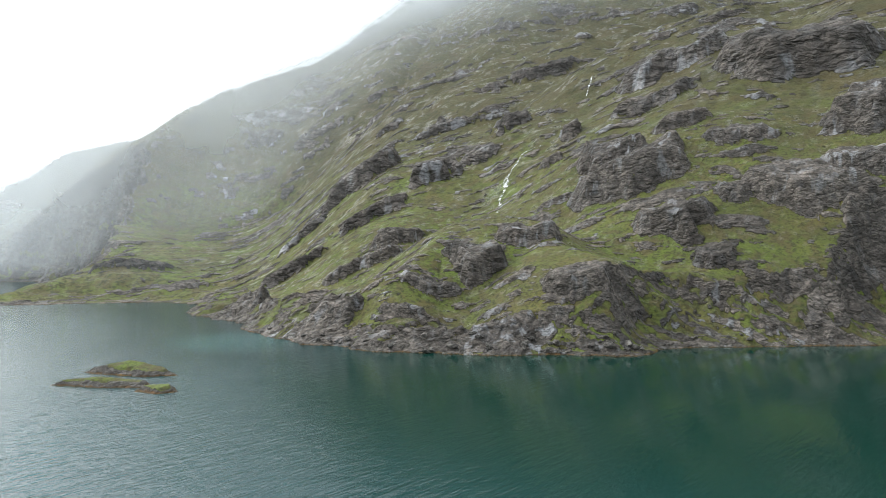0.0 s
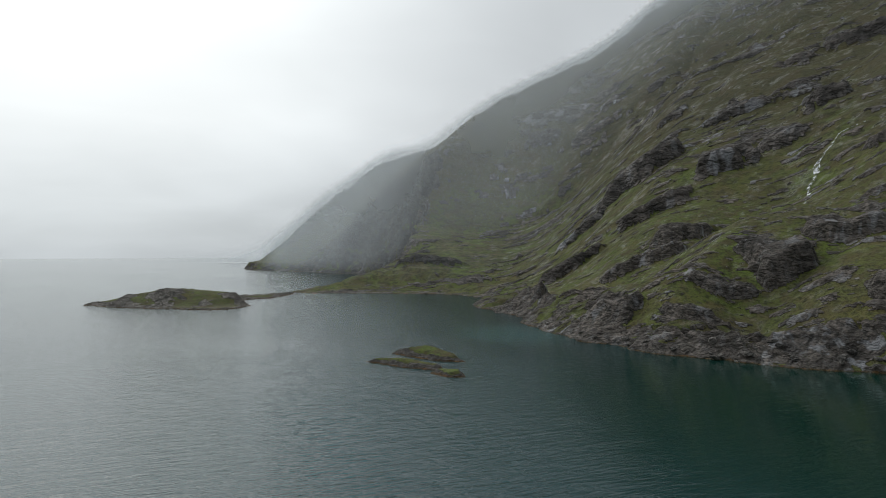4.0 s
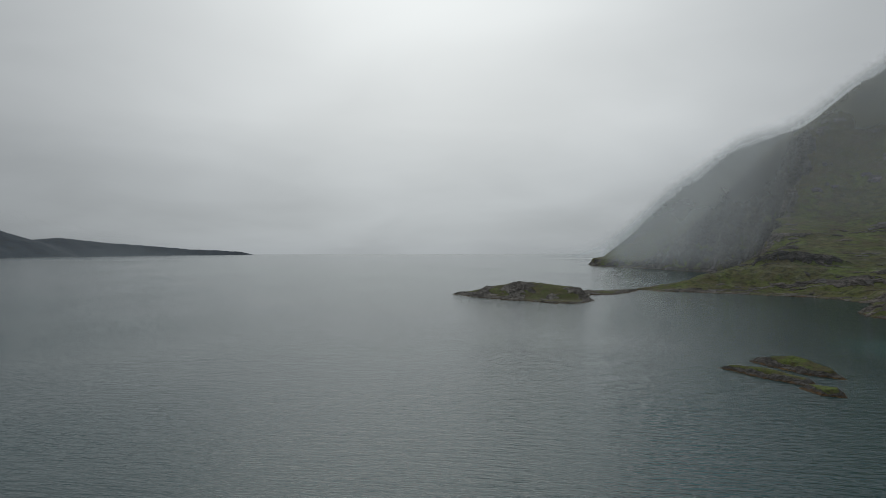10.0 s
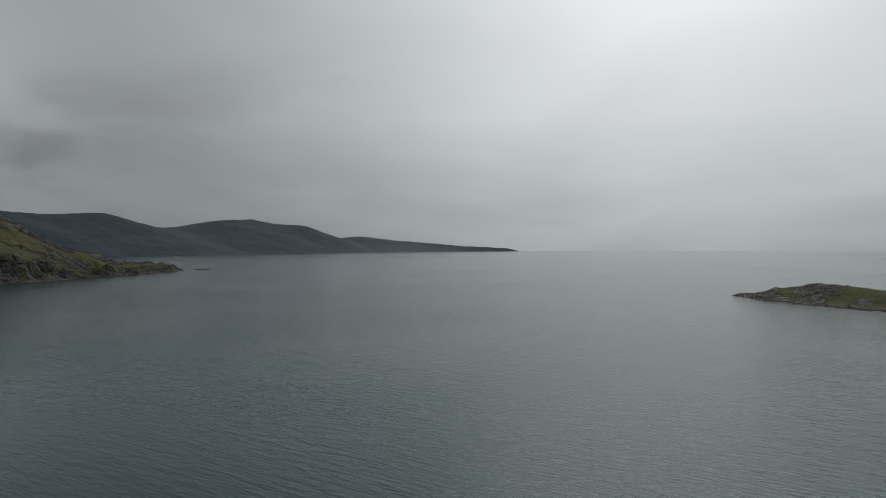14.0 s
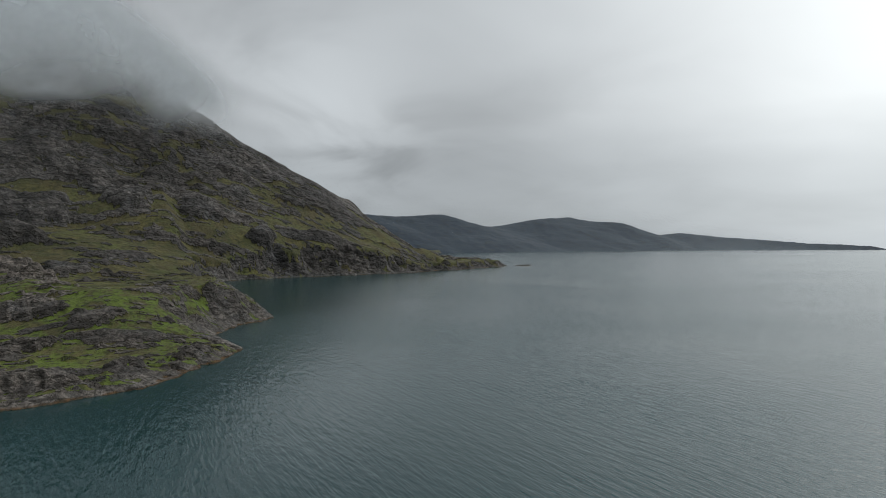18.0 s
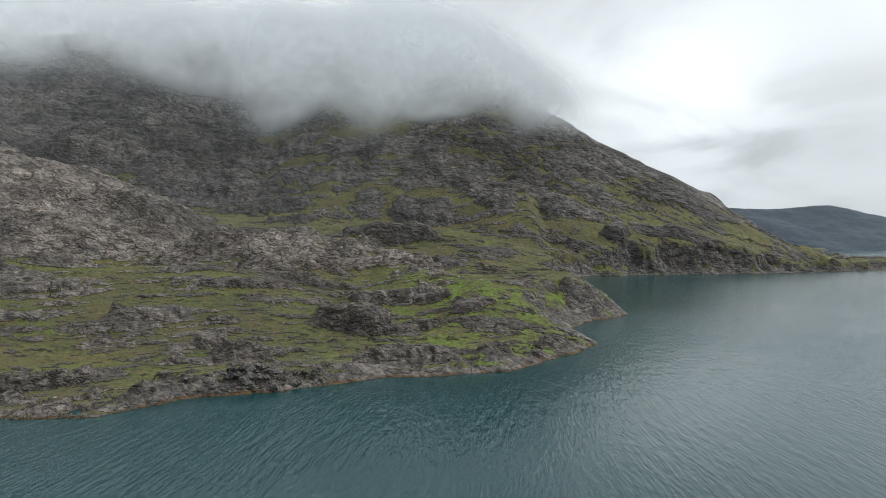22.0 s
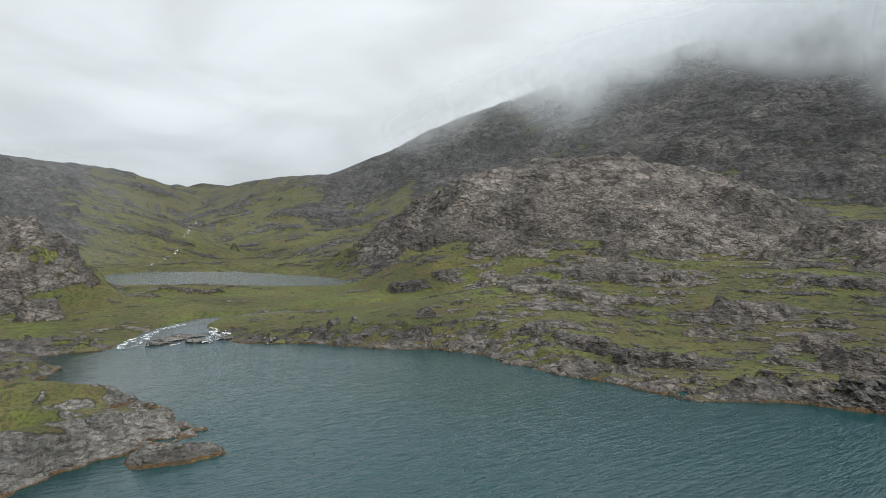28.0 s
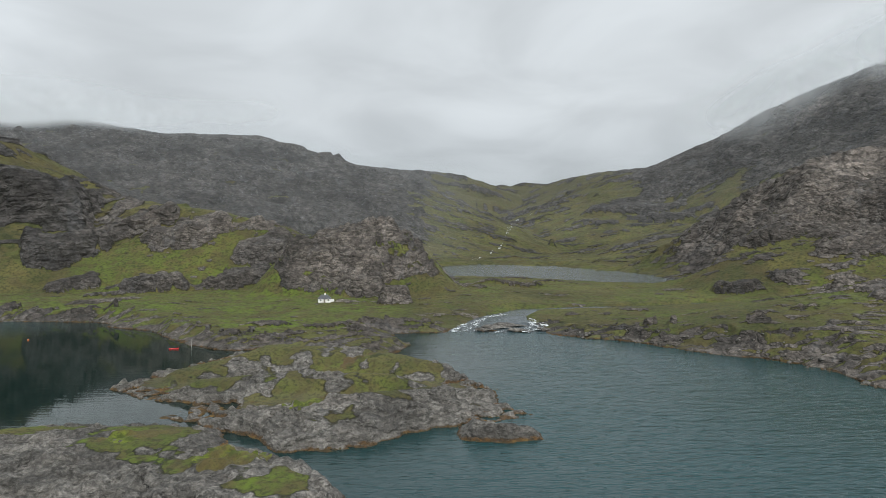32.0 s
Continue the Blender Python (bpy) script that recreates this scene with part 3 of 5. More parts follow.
CRAGS = WEST_UPPER + WEST_LOWER + WEST_OTHER + DOME_SLABS + EAST_LOWER + NORTH_NEAR + [(b, d, w, e, t * 0.6) for b, d, w, e, t in EAST_UPPER + EAST_POINT + NORTH_HILLS]


def outcrops(x, y, r, b):
    """Crags: steep on the side towards the bay, gentle behind."""
    lump = np.zeros(x.shape)
    cover = np.full(x.shape, -1.0)
    for k, (cb, cd, half, depth, tall) in enumerate(CRAGS):
        cx, cy = P(cb, cd)
        near = (np.abs(x - cx) < 1.7 * (half + depth)) & (np.abs(y - cy) < 1.7 * (half + depth))
        if not near.any():
            continue
        nx, ny = x[near], y[near]
        c, s = math.cos(radians(cb)), math.sin(radians(cb))
        rough = min(half, depth)
        ox, oy = nx - cx, ny - cy
        ox, oy = ox + grains(nx, ny, rough * 1.2, 3, 131 + k) * rough * 0.65, oy + grains(nx, ny, rough * 1.2, 3, 237 + k) * rough * 0.65
        out, side = (ox * c + oy * s) / depth, (oy * c - ox * s) / half
        q = (np.abs(side) ** 2.4 + np.abs(out) ** 2.4) ** (1 / 2.4)
        body = 1 - smooth(q, 0.62, 1.0)
        # two or three sheets lie on one another, each set back from the one below
        rise = np.clip(0.72 - 0.5 * out, 0.2, 1.2)
        rise = 0.5 * rise + 0.5 * (np.floor(rise * 3) + smooth(rise * 3 - np.floor(rise * 3), 0.3, 0.8)) / 3
        lump[near] = np.maximum(lump[near], body * tall * rise)
        cover[near] = np.maximum(cover[near], 0.48 - smooth(q, 0.62, 1.15) * 1.2 - smooth(out, 0.35, 0.9) * 0.5 + grains(nx, ny, rough * 0.55, 3, 311 + k) * 0.55)
    return lump, cover


_DICE = _rng.rand(4, 256, 256)


def stones(u, v, cell, density, seed):
    """Humps of rock strewn over a lattice: how far each stands up, and where rock is bare."""
    x = u / (cell * 1.7) + grains(u, v, cell * 0.6, 2, seed) * 0.35
    y = v / (cell * 1.5) + grains(u * 0.6, v, cell * 0.5, 2, seed + 3) * 0.45
    xi, yi = np.floor(x).astype(np.int64), np.floor(y).astype(np.int64)
    hump, bare = np.zeros(x.shape), np.full(x.shape, -1.0)
    for i in (-1, 0, 1):
        for j in (-1, 0, 1):
            a, b = (xi + i + 41 * seed) & 255, (yi + j + 17 * seed) & 255
            rad = 0.18 + 0.40 * _DICE[2, a, b]
            dx = x - xi - i - 0.15 - 0.7 * _DICE[0, a, b]
            dy = y - yi - j - 0.15 - 0.7 * _DICE[1, a, b]
            there = smooth(density - _DICE[3, a, b], -0.02, 0.06)
            q = np.sqrt((dx / (1.2 * rad)) ** 2 + (dy / rad) ** 2)
            hump = np.maximum(hump, there * (1 - smooth(q, 0.55, 1.0)) * rad * np.clip(0.7 - 0.45 * dy / rad, 0.15, 1.1))
            bare = np.maximum(bare, there * (1.5 - smooth(q, 0.75, 1.1) * 1.5 - 0.6 * smooth(dy / rad, 0.3, 0.8)) - 1.0)
    return hump, bare


def mainland(x, y):
    """Height, and how far rock, lush grass and running water cover it."""
    r = np.hypot(x, y)
    b = np.degrees(np.arctan2(y, x))
    b = np.where(b < -175, b + 360, b)
    wob = np.clip(r / 260, 0.6, 3)
    wx = x + (grain(x, y, 26, 1) * 6 + grain(x, y, 8, 2) * 2.6 + grain(x, y, 3, 3) * 1.1) * wob
    wy = y + (grain(x, y, 26, 4) * 6 + grain(x, y, 8, 5) * 2.6 + grain(x, y, 3, 6) * 1.1) * wob
    d = signed(wx, wy, COAST)
    fx = x + grain(x, y, 150, 7) * 26 + grain(x, y, 50, 8) * 7
    fy = y + grain(x, y, 150, 9) * 26 + grain(x, y, 50, 10) * 7
    h = np.full(x.shape, -50.0)
    for pts, fall, top in HILLS:
        h = blend_max(h, crest_height(fx, fy, pts, fall, top), 8.0)
    west = region(b, -175, -76, 3)
    east = region(b, -18, 60, 6)
    # moor and plain between the hills
    h = blend_max(h, 2.2 + 0.02 * np.clip(r - 200, 0, 400) + 0.004 * r * west + grains(x, y, 60, 3, 11) * 2.4, 4.0)
    # the slope above the beach hangs low before it steepens
    hollow = smooth(b, -117, -99) * (1 - smooth(b, -98, -84))
    h = h + (np.minimum(h, 6 + np.maximum(r - 545, 0) * 0.2 + np.maximum(r - 840, 0) * 0.9) - h) * hollow
    # coordinates in which marks grow with the distance from the bay, as the hills do
    u, v = np.radians(b) * 57.3, np.log(np.maximum(r, 20)) * 57.3 * 2.2
    high = smooth(h, 40, 150)
    # crests run smoothly; the broken ground lies on the sides
    crest = np.full(x.shape, 1e6)
    for k in (0, 1, 7, 8, 14):
        crest = np.minimum(crest, line_distance(fx, fy, HILLS[k][0])[0])
    flank = 0.15 + 0.85 * smooth(crest, 15, 120)
    high = high * flank
    # large form: gullies and buttresses
    gully = np.abs(grains(u, v, 9, 4, 21))
    h = h + high * (gully - 0.25) * 0.022 * r * (1 - 0.6 * west)
    # cover of bare rock
    n1, n2, n3 = grains(u, v, 6.0, 2, 31), grains(u * 0.55, v, 2.2, 2, 33), grains(u * 0.6, v, 0.8, 2, 35)
    cover = -0.40 + n1 * 0.55 + n2 * 0.45 + n3 * 0.20
    dome = smooth(crest_height(x, y, HILLS[10][0], 0.55, 14), 20, 50)
    knoll = smooth(crest_height(x, y, HILLS[11][0], 0.45, 5), 12, 30)
    cragged = smooth(crest_height(x, y, HILLS[16][0], 1.5, 5), 8, 16)
    apron = region(b, 16, 74, 4) * (1 - smooth(r, 380, 460))
    grey_hills = region(b, 106, 150, 3) * smooth(r, 600, 800)
    cover = cover + 0.80 * dome + 0.45 * knoll + 0.62 * cragged + 0.40 * east * smooth(h, 20, 110) + 0.60 * region(b, 40, 86, 5) * smooth(h, 70, 170) + 0.2 * region(b, 70, 120, 5) * smooth(r, 900, 1400) + 0.14 * apron + west * (0.12 * smooth(h, 150, 300) - 0.02 - 0.25 * smooth(b, -108, -98)) + 0.75 * grey_hills + region(b, 128, 150, 3) * 0.35 * smooth(r, 400, 480) * (1 - smooth(r, 650, 750))
    cover = cover + (1 - flank) * 0.25 * (1 - west)
    ridge = smooth(crest_height(x, y, HILLS[15][0], 0.62, 6), 22, 44)
    cover = cover + 0.12 * ridge + 0.4 * region(b, -127, -102, 2) * (1 - smooth(d + n2 * 12, 22, 48))
    plain = region(b, 74, 104, 5) * smooth(r, 205, 240) * (1 - smooth(h, 9, 22))
    meadow = region(b, 108, 150, 4) * smooth(r, 215, 250) * (1 - smooth(h, 18, 34)) * (1 - cragged)
    cover = cover - 0.20 * plain - 0.30 * meadow
    shore = 1 - smooth(d + n2 * 22 + n3 * 9 - 3 * east, 1.5, 8)
    cover = np.maximum(cover, shore * 0.6 - 0.1)
    rocky = smooth(cover, -0.03, 0.10)
    # outcrops stand proud as rounded backs; slopes break into benches
    size = np.clip(r / 300, 0.5, 3.5)
    near = 1 - smooth(r, 380, 620)
    bare = smooth(cover, -0.02, 0.16)
    h = h + rocky * (0.7 + n1) * 1.2 * size
    h = h + bare * flank * (billows(u * 0.6, v * 0.8, 3.6, 3, 71) - 0.42) * (5.0 * near + 3.0 * (1 - near)) * size
    h = ledges(h, x, y, 24.0, 0.65 * bare * high * (1 - near), 61)
    h = ledges(h, x, y, 9.0, 0.4 * cragged, 64)
    h = ledges(h, x, y, 6.0, (0.7 - 0.35 * dome) * bare * near, 62)
    h = ledges(h, x, y, 2.6, 0.35 * bare * near, 63)
    h = h + bare * flank * grains(u * 0.6, v, 0.8, 2, 75) * 0.12 * size + grains(u, v, 2.5, 3, 73) * 0.5 * size * flank
    h = h + bare * flank * (billows(u * 0.7, v * 0.6, 1.3, 2, 171) - 0.3) * 1.5 * size
    h = h + cragged * (billows(x, y, 15, 3, 175) - 0.45) * 5.0
    lumps, crag_cover = outcrops(x, y, r, b)
    h = h + lumps * flank
    cover = np.maximum(cover, crag_cover)
    # smaller humps of rock all over the slopes, few on the plain and the meadow
    often = np.clip(0.20 + 0.35 * n1 + 0.12 * apron + 0.30 * dome + 0.3 * grey_hills + 0.2 * east * smooth(h, 20, 110) + 0.2 * cragged - 0.16 * plain - 0.2 * meadow, 0.02, 0.8)
    wide = np.minimum(r, 1100) / 57.3 * flank
    for cell, k, seed in ((4.0, 0.14, 151), (1.7, 0.30, 157), (0.75, 0.36, 163)):
        hump, bare_top = stones(u, v, cell, often, seed)
        h = h + hump * cell * k * wide
        cover = np.maximum(cover, bare_top * 0.8)
    # shore: the land rises from the water as broken rock
    inland = np.maximum(d, 0)
    beach = region(b, -100, -80, 3) * smooth(r, 400, 460) * (1 - smooth(r, 700, 800))
    ramp = (0.42 + 0.7 * grain(x, y, 30, 81)) * (1 - beach) + 0.10 * beach
    cap = 0.35 + inland * np.maximum(ramp, 0.08) + inland ** 2 * (0.022 * (1 - beach) + 0.0035 * beach) + np.maximum(inland - 60, 0) * 0.8 + grains(x, y, 5, 3, 83) * 1.0 * (1 - beach)
    h = np.where(d > 0, np.minimum(h, np.maximum(cap, 0.15)), -0.12 * np.sqrt(np.maximum(-d, 0)) - 0.18 * np.maximum(-d, 0))
    # water that lies inland
    ld = signed(wx, wy, LOCH)
    out = np.maximum(-ld, 0)
    h = np.minimum(h, LOCH_LEVEL + 0.5 + out * 0.10 + out ** 2 * 0.012 + grain(x, y, 12, 91) * 0.5 - smooth(ld, -2, 8) * 3)
    h = np.where((ld < 0) & (out < 14), np.maximum(h, LOCH_LEVEL + 0.45 - 0.05 * out), h)
    rd, at = line_distance(x + grain(x, y, 14, 93) * 4, y + grain(x, y, 14, 94) * 4, RIVER)
    rz = np.interp(at, np.arange(len(RIVER)), RIVER[:, 2])
    width = np.interp(at, [0, 2, 3, 4, 5, 6], [3.0, 3.5, 6, 9, 16, 22])
    out = np.maximum(rd - width, 0)
    h = np.minimum(h, rz - 0.9 + smooth(rd, width * 0.7, width + 3) * 1.5 + out * 0.08 + out ** 2 * 0.02)
    lush = np.clip(region(b, 108, 150, 4) * smooth(r, 215, 250) * (1 - smooth(r, 330, 480)) * 0.65 + region(b, 5, 26, 3) * (1 - smooth(r, 300, 420)) + west * 0.6 * (1 - smooth(h, 80, 240)) + 0.22 * (1 - smooth(r, 350, 700)) * (1 - west) - 0.1 + 0.1 * plain + grains(x, y, 40, 2, 95) * 0.8, 0, 1)
    pale = np.clip(0.28 - 0.2 * smooth(r, 450, 650) + 0.38 * dome + 0.45 * knoll + 0.12 * apron + 0.22 * (1 - smooth(r, 260, 420)) * (1 - 0.4 * west) + n1 * 0.45 + 0.18 * west + 0.04 * east * smooth(r, 450, 650) - 0.4 * region(b, 130, 150, 3) * smooth(r, 380, 450) + 0.45 * ridge * (1 - smooth(b, 132, 136)) + 0.35 * cragged - 0.3 * region(b, 76, 150, 4) * smooth(r, 620, 760), 0, 1)
    pale = np.maximum(pale, beach * (1 - smooth(d, 5, 11)))
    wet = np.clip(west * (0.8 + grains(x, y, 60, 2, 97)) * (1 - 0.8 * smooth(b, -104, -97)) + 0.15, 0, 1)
    return h, cover, lush, wet, pale


def add_float(me, name, values):
    me.attributes.new(name, "FLOAT", "POINT").data.foreach_set("value", np.asarray(values, np.float32).ravel())


def sheet(name, X, Y, field, mat, keep_above=-2.5):
    """A ground mesh over the grid X, Y, without the parts that lie deep under water."""
    h, cover, lush, wet, pale = field(X, Y)
    # steep faces are bare
    dx = np.hypot(np.gradient(X, axis=0), np.gradient(Y, axis=0)) + 1e-6
    dy = np.hypot(np.gradient(X, axis=1), np.gradient(Y, axis=1)) + 1e-6
    slope = np.hypot(np.gradient(h, axis=0) / dx, np.gradient(h, axis=1) / dy)
    rock = np.maximum(smooth(cover, -0.22, 0.28) - 0.22 * (1 - smooth(slope, 0.15, 0.5)), smooth(slope, 1.1, 1.8))
    n, m = X.shape
    idx = np.arange(n * m).reshape(n, m)
    quads = np.stack([idx[:-1, :-1], idx[1:, :-1], idx[1:, 1:], idx[:-1, 1:]], -1).reshape(-1, 4)
    hf = h.ravel()
    quads = quads[hf[quads].max(1) > keep_above]
    used = np.unique(quads)
    remap = np.full(n * m, -1)
    remap[used] = np.arange(len(used))
    quads = remap[quads].astype(np.int32)
    co = np.stack([X.ravel(), Y.ravel(), hf], -1)[used].astype(np.float32)
    me = bpy.data.meshes.new(name)
    me.vertices.add(len(co))
    me.vertices.foreach_set("co", co.ravel())
    me.loops.add(quads.size)
    me.loops.foreach_set("vertex_index", quads.ravel())
    me.polygons.add(len(quads))
    me.polygons.foreach_set("loop_start", np.arange(0, quads.size, 4, dtype=np.int32))
    me.update(calc_edges=True)
    me.polygons.foreach_set("use_smooth", np.ones(len(quads), bool))
    for key, v in (("rock", rock), ("lush", lush), ("wet", wet), ("pale", pale)):
        add_float(me, key, v.ravel()[used])
    me.materials.append(mat)
    return new(name, me)


def rings(stretches):
    """Distances that grow by a steady ratio within each stretch."""
    out = []
    for lo, hi, ratio in stretches:
        k = int(math.log(hi / lo) / math.log(ratio))
        out.append(lo * (hi / lo) ** (np.arange(k) / k))
    return np.concatenate(out + [np.array([stretches[-1][1]])])


def fan(name, lo, hi, step, stretches, mat=LAND):
    bearings = np.radians(np.linspace(lo, hi, int(round((hi - lo) / step)) + 1))
    R, B = np.meshgrid(rings(stretches), bearings, indexing="ij")
    return sheet(name, R * np.cos(B), R * np.sin(B), mainland, mat)


STEP = 0.105
FAR = [spine((4, 3100, 190), (-0.4, 3100, 197), (-3, 3150, 197), (-6.2, 3200, 176), (-10.4, 3300, 190), (-12.6, 3350, 150), (-15, 3600, 138), (-18.8, 3900, 188), (-22.2, 4200, 217), (-25.9, 4250, 180), (-29.4, 4300, 90), (-31.7, 4350, 110), (-36.7, 4500, 66), (-41, 4600, 45), (-45.5, 4700, 22))]


def far_land(x, y):
    b = np.degrees(np.arctan2(y, x))
    h = crest_height(x, y, FAR[0], 0.32, 60) + grains(x, y, 500, 4, 5) * 22 * smooth(b, -46, -30) + grains(x, y, 60, 3, 9) * 5
    return h, -0.25 + grains(x, y, 200, 3, 15) * 0.5, np.full(x.shape, 0.1), np.zeros(x.shape), np.zeros(x.shape)


NEAR, FAR_OFF = [(135, 440, 1.0033)], [(440, 1700, 1.0050), (1700, 4800, 1.03)]
tagged(fan("ground_west_shore", -160, -76, STEP, [(205, 440, 1.0031)], LAND), "grassy lower slope with knolls of brown-grey rock at the water", "hillside", kind="structure")
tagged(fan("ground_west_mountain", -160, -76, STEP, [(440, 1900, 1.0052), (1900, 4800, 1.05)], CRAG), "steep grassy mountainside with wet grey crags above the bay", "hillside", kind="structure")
tagged(fan("ground_east_shore", -20, 76, STEP, NEAR, LAND), "knolls and slabs of pale rock with bright grass between", "hillside", kind="structure")
tagged(fan("ground_east_mountain", -20, 76, STEP, FAR_OFF, CRAG), "bare dark rocky mountainside streaked with grass", "hillside", kind="structure")
tagged(fan("ground_north_shore", 76, 142, STEP, NEAR, LAND), "green river plain and meadow with low outcrops", "valley", kind="structure")
tagged(fan("ground_north_hills", 76, 142, STEP, FAR_OFF, CRAG), "valley head with grey rocky hills round it", "valley", kind="structure")
tagged(fan("ground_behind", 142, 200, 1.0, [(300, 4800, 1.04)]), "plain moorland slope closing the bay", "hillside", kind="structure")


def far_fan(name, lo, hi, step, stretches):
    R, B = np.meshgrid(rings(stretches), np.radians(np.arange(lo, hi, step)), indexing="ij")
    return sheet(name, R * np.cos(B), R * np.sin(B), far_land, HAZED_HEATH)


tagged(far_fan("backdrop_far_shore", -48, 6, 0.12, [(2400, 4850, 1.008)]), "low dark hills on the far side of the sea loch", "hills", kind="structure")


# ---- the sea ----
def disc(name, radius, z, mat, sides=96):
    bm = bmesh.new()
    vs = [bm.verts.new((radius * math.cos(2 * math.pi * i / sides), radius * math.sin(2 * math.pi * i / sides), z)) for i in range(sides)]
    bm.faces.new(vs)
    me = bpy.data.meshes.new(name)
    bm.to_mesh(me)
    bm.free()
    me.materials.append(mat)
    return new(name, me)


tagged(disc("water", 4950, 0.0, SEA), "dark teal sea water with small wind ripples", "sea", kind="structure")


def pond(name, pts, z, mat):
    bm = bmesh.new()
    bm.faces.new([bm.verts.new((x, y, z)) for x, y in pts])
    bmesh.ops.triangulate(bm, faces=bm.faces[:])
    me = bpy.data.meshes.new(name)
    bm.to_mesh(me)
    bm.free()
    me.materials.append(mat)
    return new(name, me)


c = LOCH.mean(0)
tagged(pond("water_loch", c + (LOCH - c) * 1.04, LOCH_LEVEL, FRESH), "grey freshwater loch lying behind the shore", "loch", kind="structure")


# ---- islands ----
def skin(name, X, Y, h, mask, mat, parent, label):
    """A thin layer that lies on part of the grid X, Y, as a part of its thing."""
    n, m = X.shape
    idx = np.arange(n * m).reshape(n, m)
    quads = np.stack([idx[:-1, :-1], idx[1:, :-1], idx[1:, 1:], idx[:-1, 1:]], -1).reshape(-1, 4)
    quads = quads[mask.ravel()[quads].all(1)]
    if not len(quads):
        return None
    used = np.unique(quads)
    remap = np.full(n * m, -1)
    remap[used] = np.arange(len(used))
    me = bpy.data.meshes.new(name)
    me.from_pydata(np.stack([X.ravel(), Y.ravel(), h.ravel()], -1)[used].tolist(), [], remap[quads].tolist())
    me.polygons.foreach_set("use_smooth", np.ones(len(quads), bool))
    me.materials.append(mat)
    ob = new(name, me)
    ob.parent = parent
    ob["label"] = label
    return ob



def island(name, outline, crests, mat, cell, cover0, round_=0.5, coast_wob=1.0, lush0=0.4, steep=0.8, bold=1.0, dip=100.0, bare=None, patches=(), pale0=0.85, margin=7.0):
    pts = plan(outline)
    lo, hi = pts.min(0) - 6, pts.max(0) + 6
    xs, ys = np.arange(lo[0], hi[0], cell), np.arange(lo[1], hi[1], cell)
    X, Y = np.meshgrid(xs, ys, indexing="ij")

    def field(x, y):
        wx = x + (grain(x, y, 14, 1) * 3 + grain(x, y, 5, 2) * 1.6 + grain(x, y, 1.8, 3) * 0.6) * coast_wob
        wy = y + (grain(x, y, 14, 4) * 3 + grain(x, y, 5, 5) * 1.6 + grain(x, y, 1.8, 6) * 0.6) * coast_wob
        d = signed(wx, wy, pts)
        h = np.full(x.shape, 0.5)
        for cr, fall, top in crests:
            h = blend_max(h, crest_height(wx, wy, cr, fall, top), 1.0)
        cover = cover0 + grains(x, y * 1.0, 22, 4, 31, 0.65) * 0.9 + (1 - smooth(d, margin * 0.2, margin)) * 0.8
        if bare:
            cover = cover + 0.6 * (1 - smooth(np.hypot(x, y) + grain(x, y, 9, 55) * 8, bare - 4, bare + 4)) - 0.12
        rocky = smooth(cover, 0, 0.3)
        h = h + rocky * (billows(x, y, 9, 3, 71) - 0.3) * 1.5 * min(1.0, cell * 3) * bold
        tilt = (x * math.cos(radians(dip)) + y * math.sin(radians(dip))) * 0.30
        h = ledges(h + tilt, x, y, 2.0, 0.9 * rocky * bold, 63) - tilt
        h = ledges(h + tilt, x, y, 0.6, 0.6 * rocky, 65) - tilt
        h = h + rocky * grains(x, y, 1.6, 2, 77) * 0.22 + grains(x, y, 0.9, 1, 79) * 0.06
        cap = 0.1 + np.maximum(d, 0) * steep * (1 + 0.8 * grain(x, y, 6, 81)) + np.maximum(d, 0) ** 2 * 0.05 + grains(x, y, 2.5, 2, 83) * 0.3
        h = np.where(d > 0, np.minimum(h, np.maximum(cap, 0.05)), -0.3 * np.maximum(-d, 0))
        lush = np.clip(lush0 + grains(x, y, 12, 2, 95), 0, 1)
        return h, cover, lush, np.full(x.shape, 0.1), np.full(x.shape, pale0)

    ob = sheet(name, X, Y, field, mat, -1.2)
    h = field(X, Y)[0]
    for kind, label, b0, d0, across, along in patches:
        px0, py0 = P(b0, d0)
        c0, s0 = math.cos(radians(b0)), math.sin(radians(b0))
        ox, oy = X - px0 + grain(X, Y, 6, 7) * 3, Y - py0 + grain(X, Y, 6, 8) * 3
        q = np.sqrt(((ox * c0 + oy * s0) / along) ** 2 + ((oy * c0 - ox * s0) / across) ** 2) + grain(X, Y, 1.5, 5) * 0.35
        skin(kind, X, Y, h + 0.35 * (1 - smooth(q, 0.1, 1.0)) - 0.05 + grain(X, Y, 0.8, 12) * 0.08, q < 1.0, HEATHER if kind == "heather_patch" else MOSS, ob, label)
    if cell > 0.5:
        return ob
    skin("seaweed", X, Y, h + 0.05 + 0.06 * grain(X, Y, 0.7, 14), (h > -0.45) & (h < 0.28 + grain(X, Y, 7, 15) * 0.6), WEED, ob, "orange-brown seaweed along the tide line")
    return ob


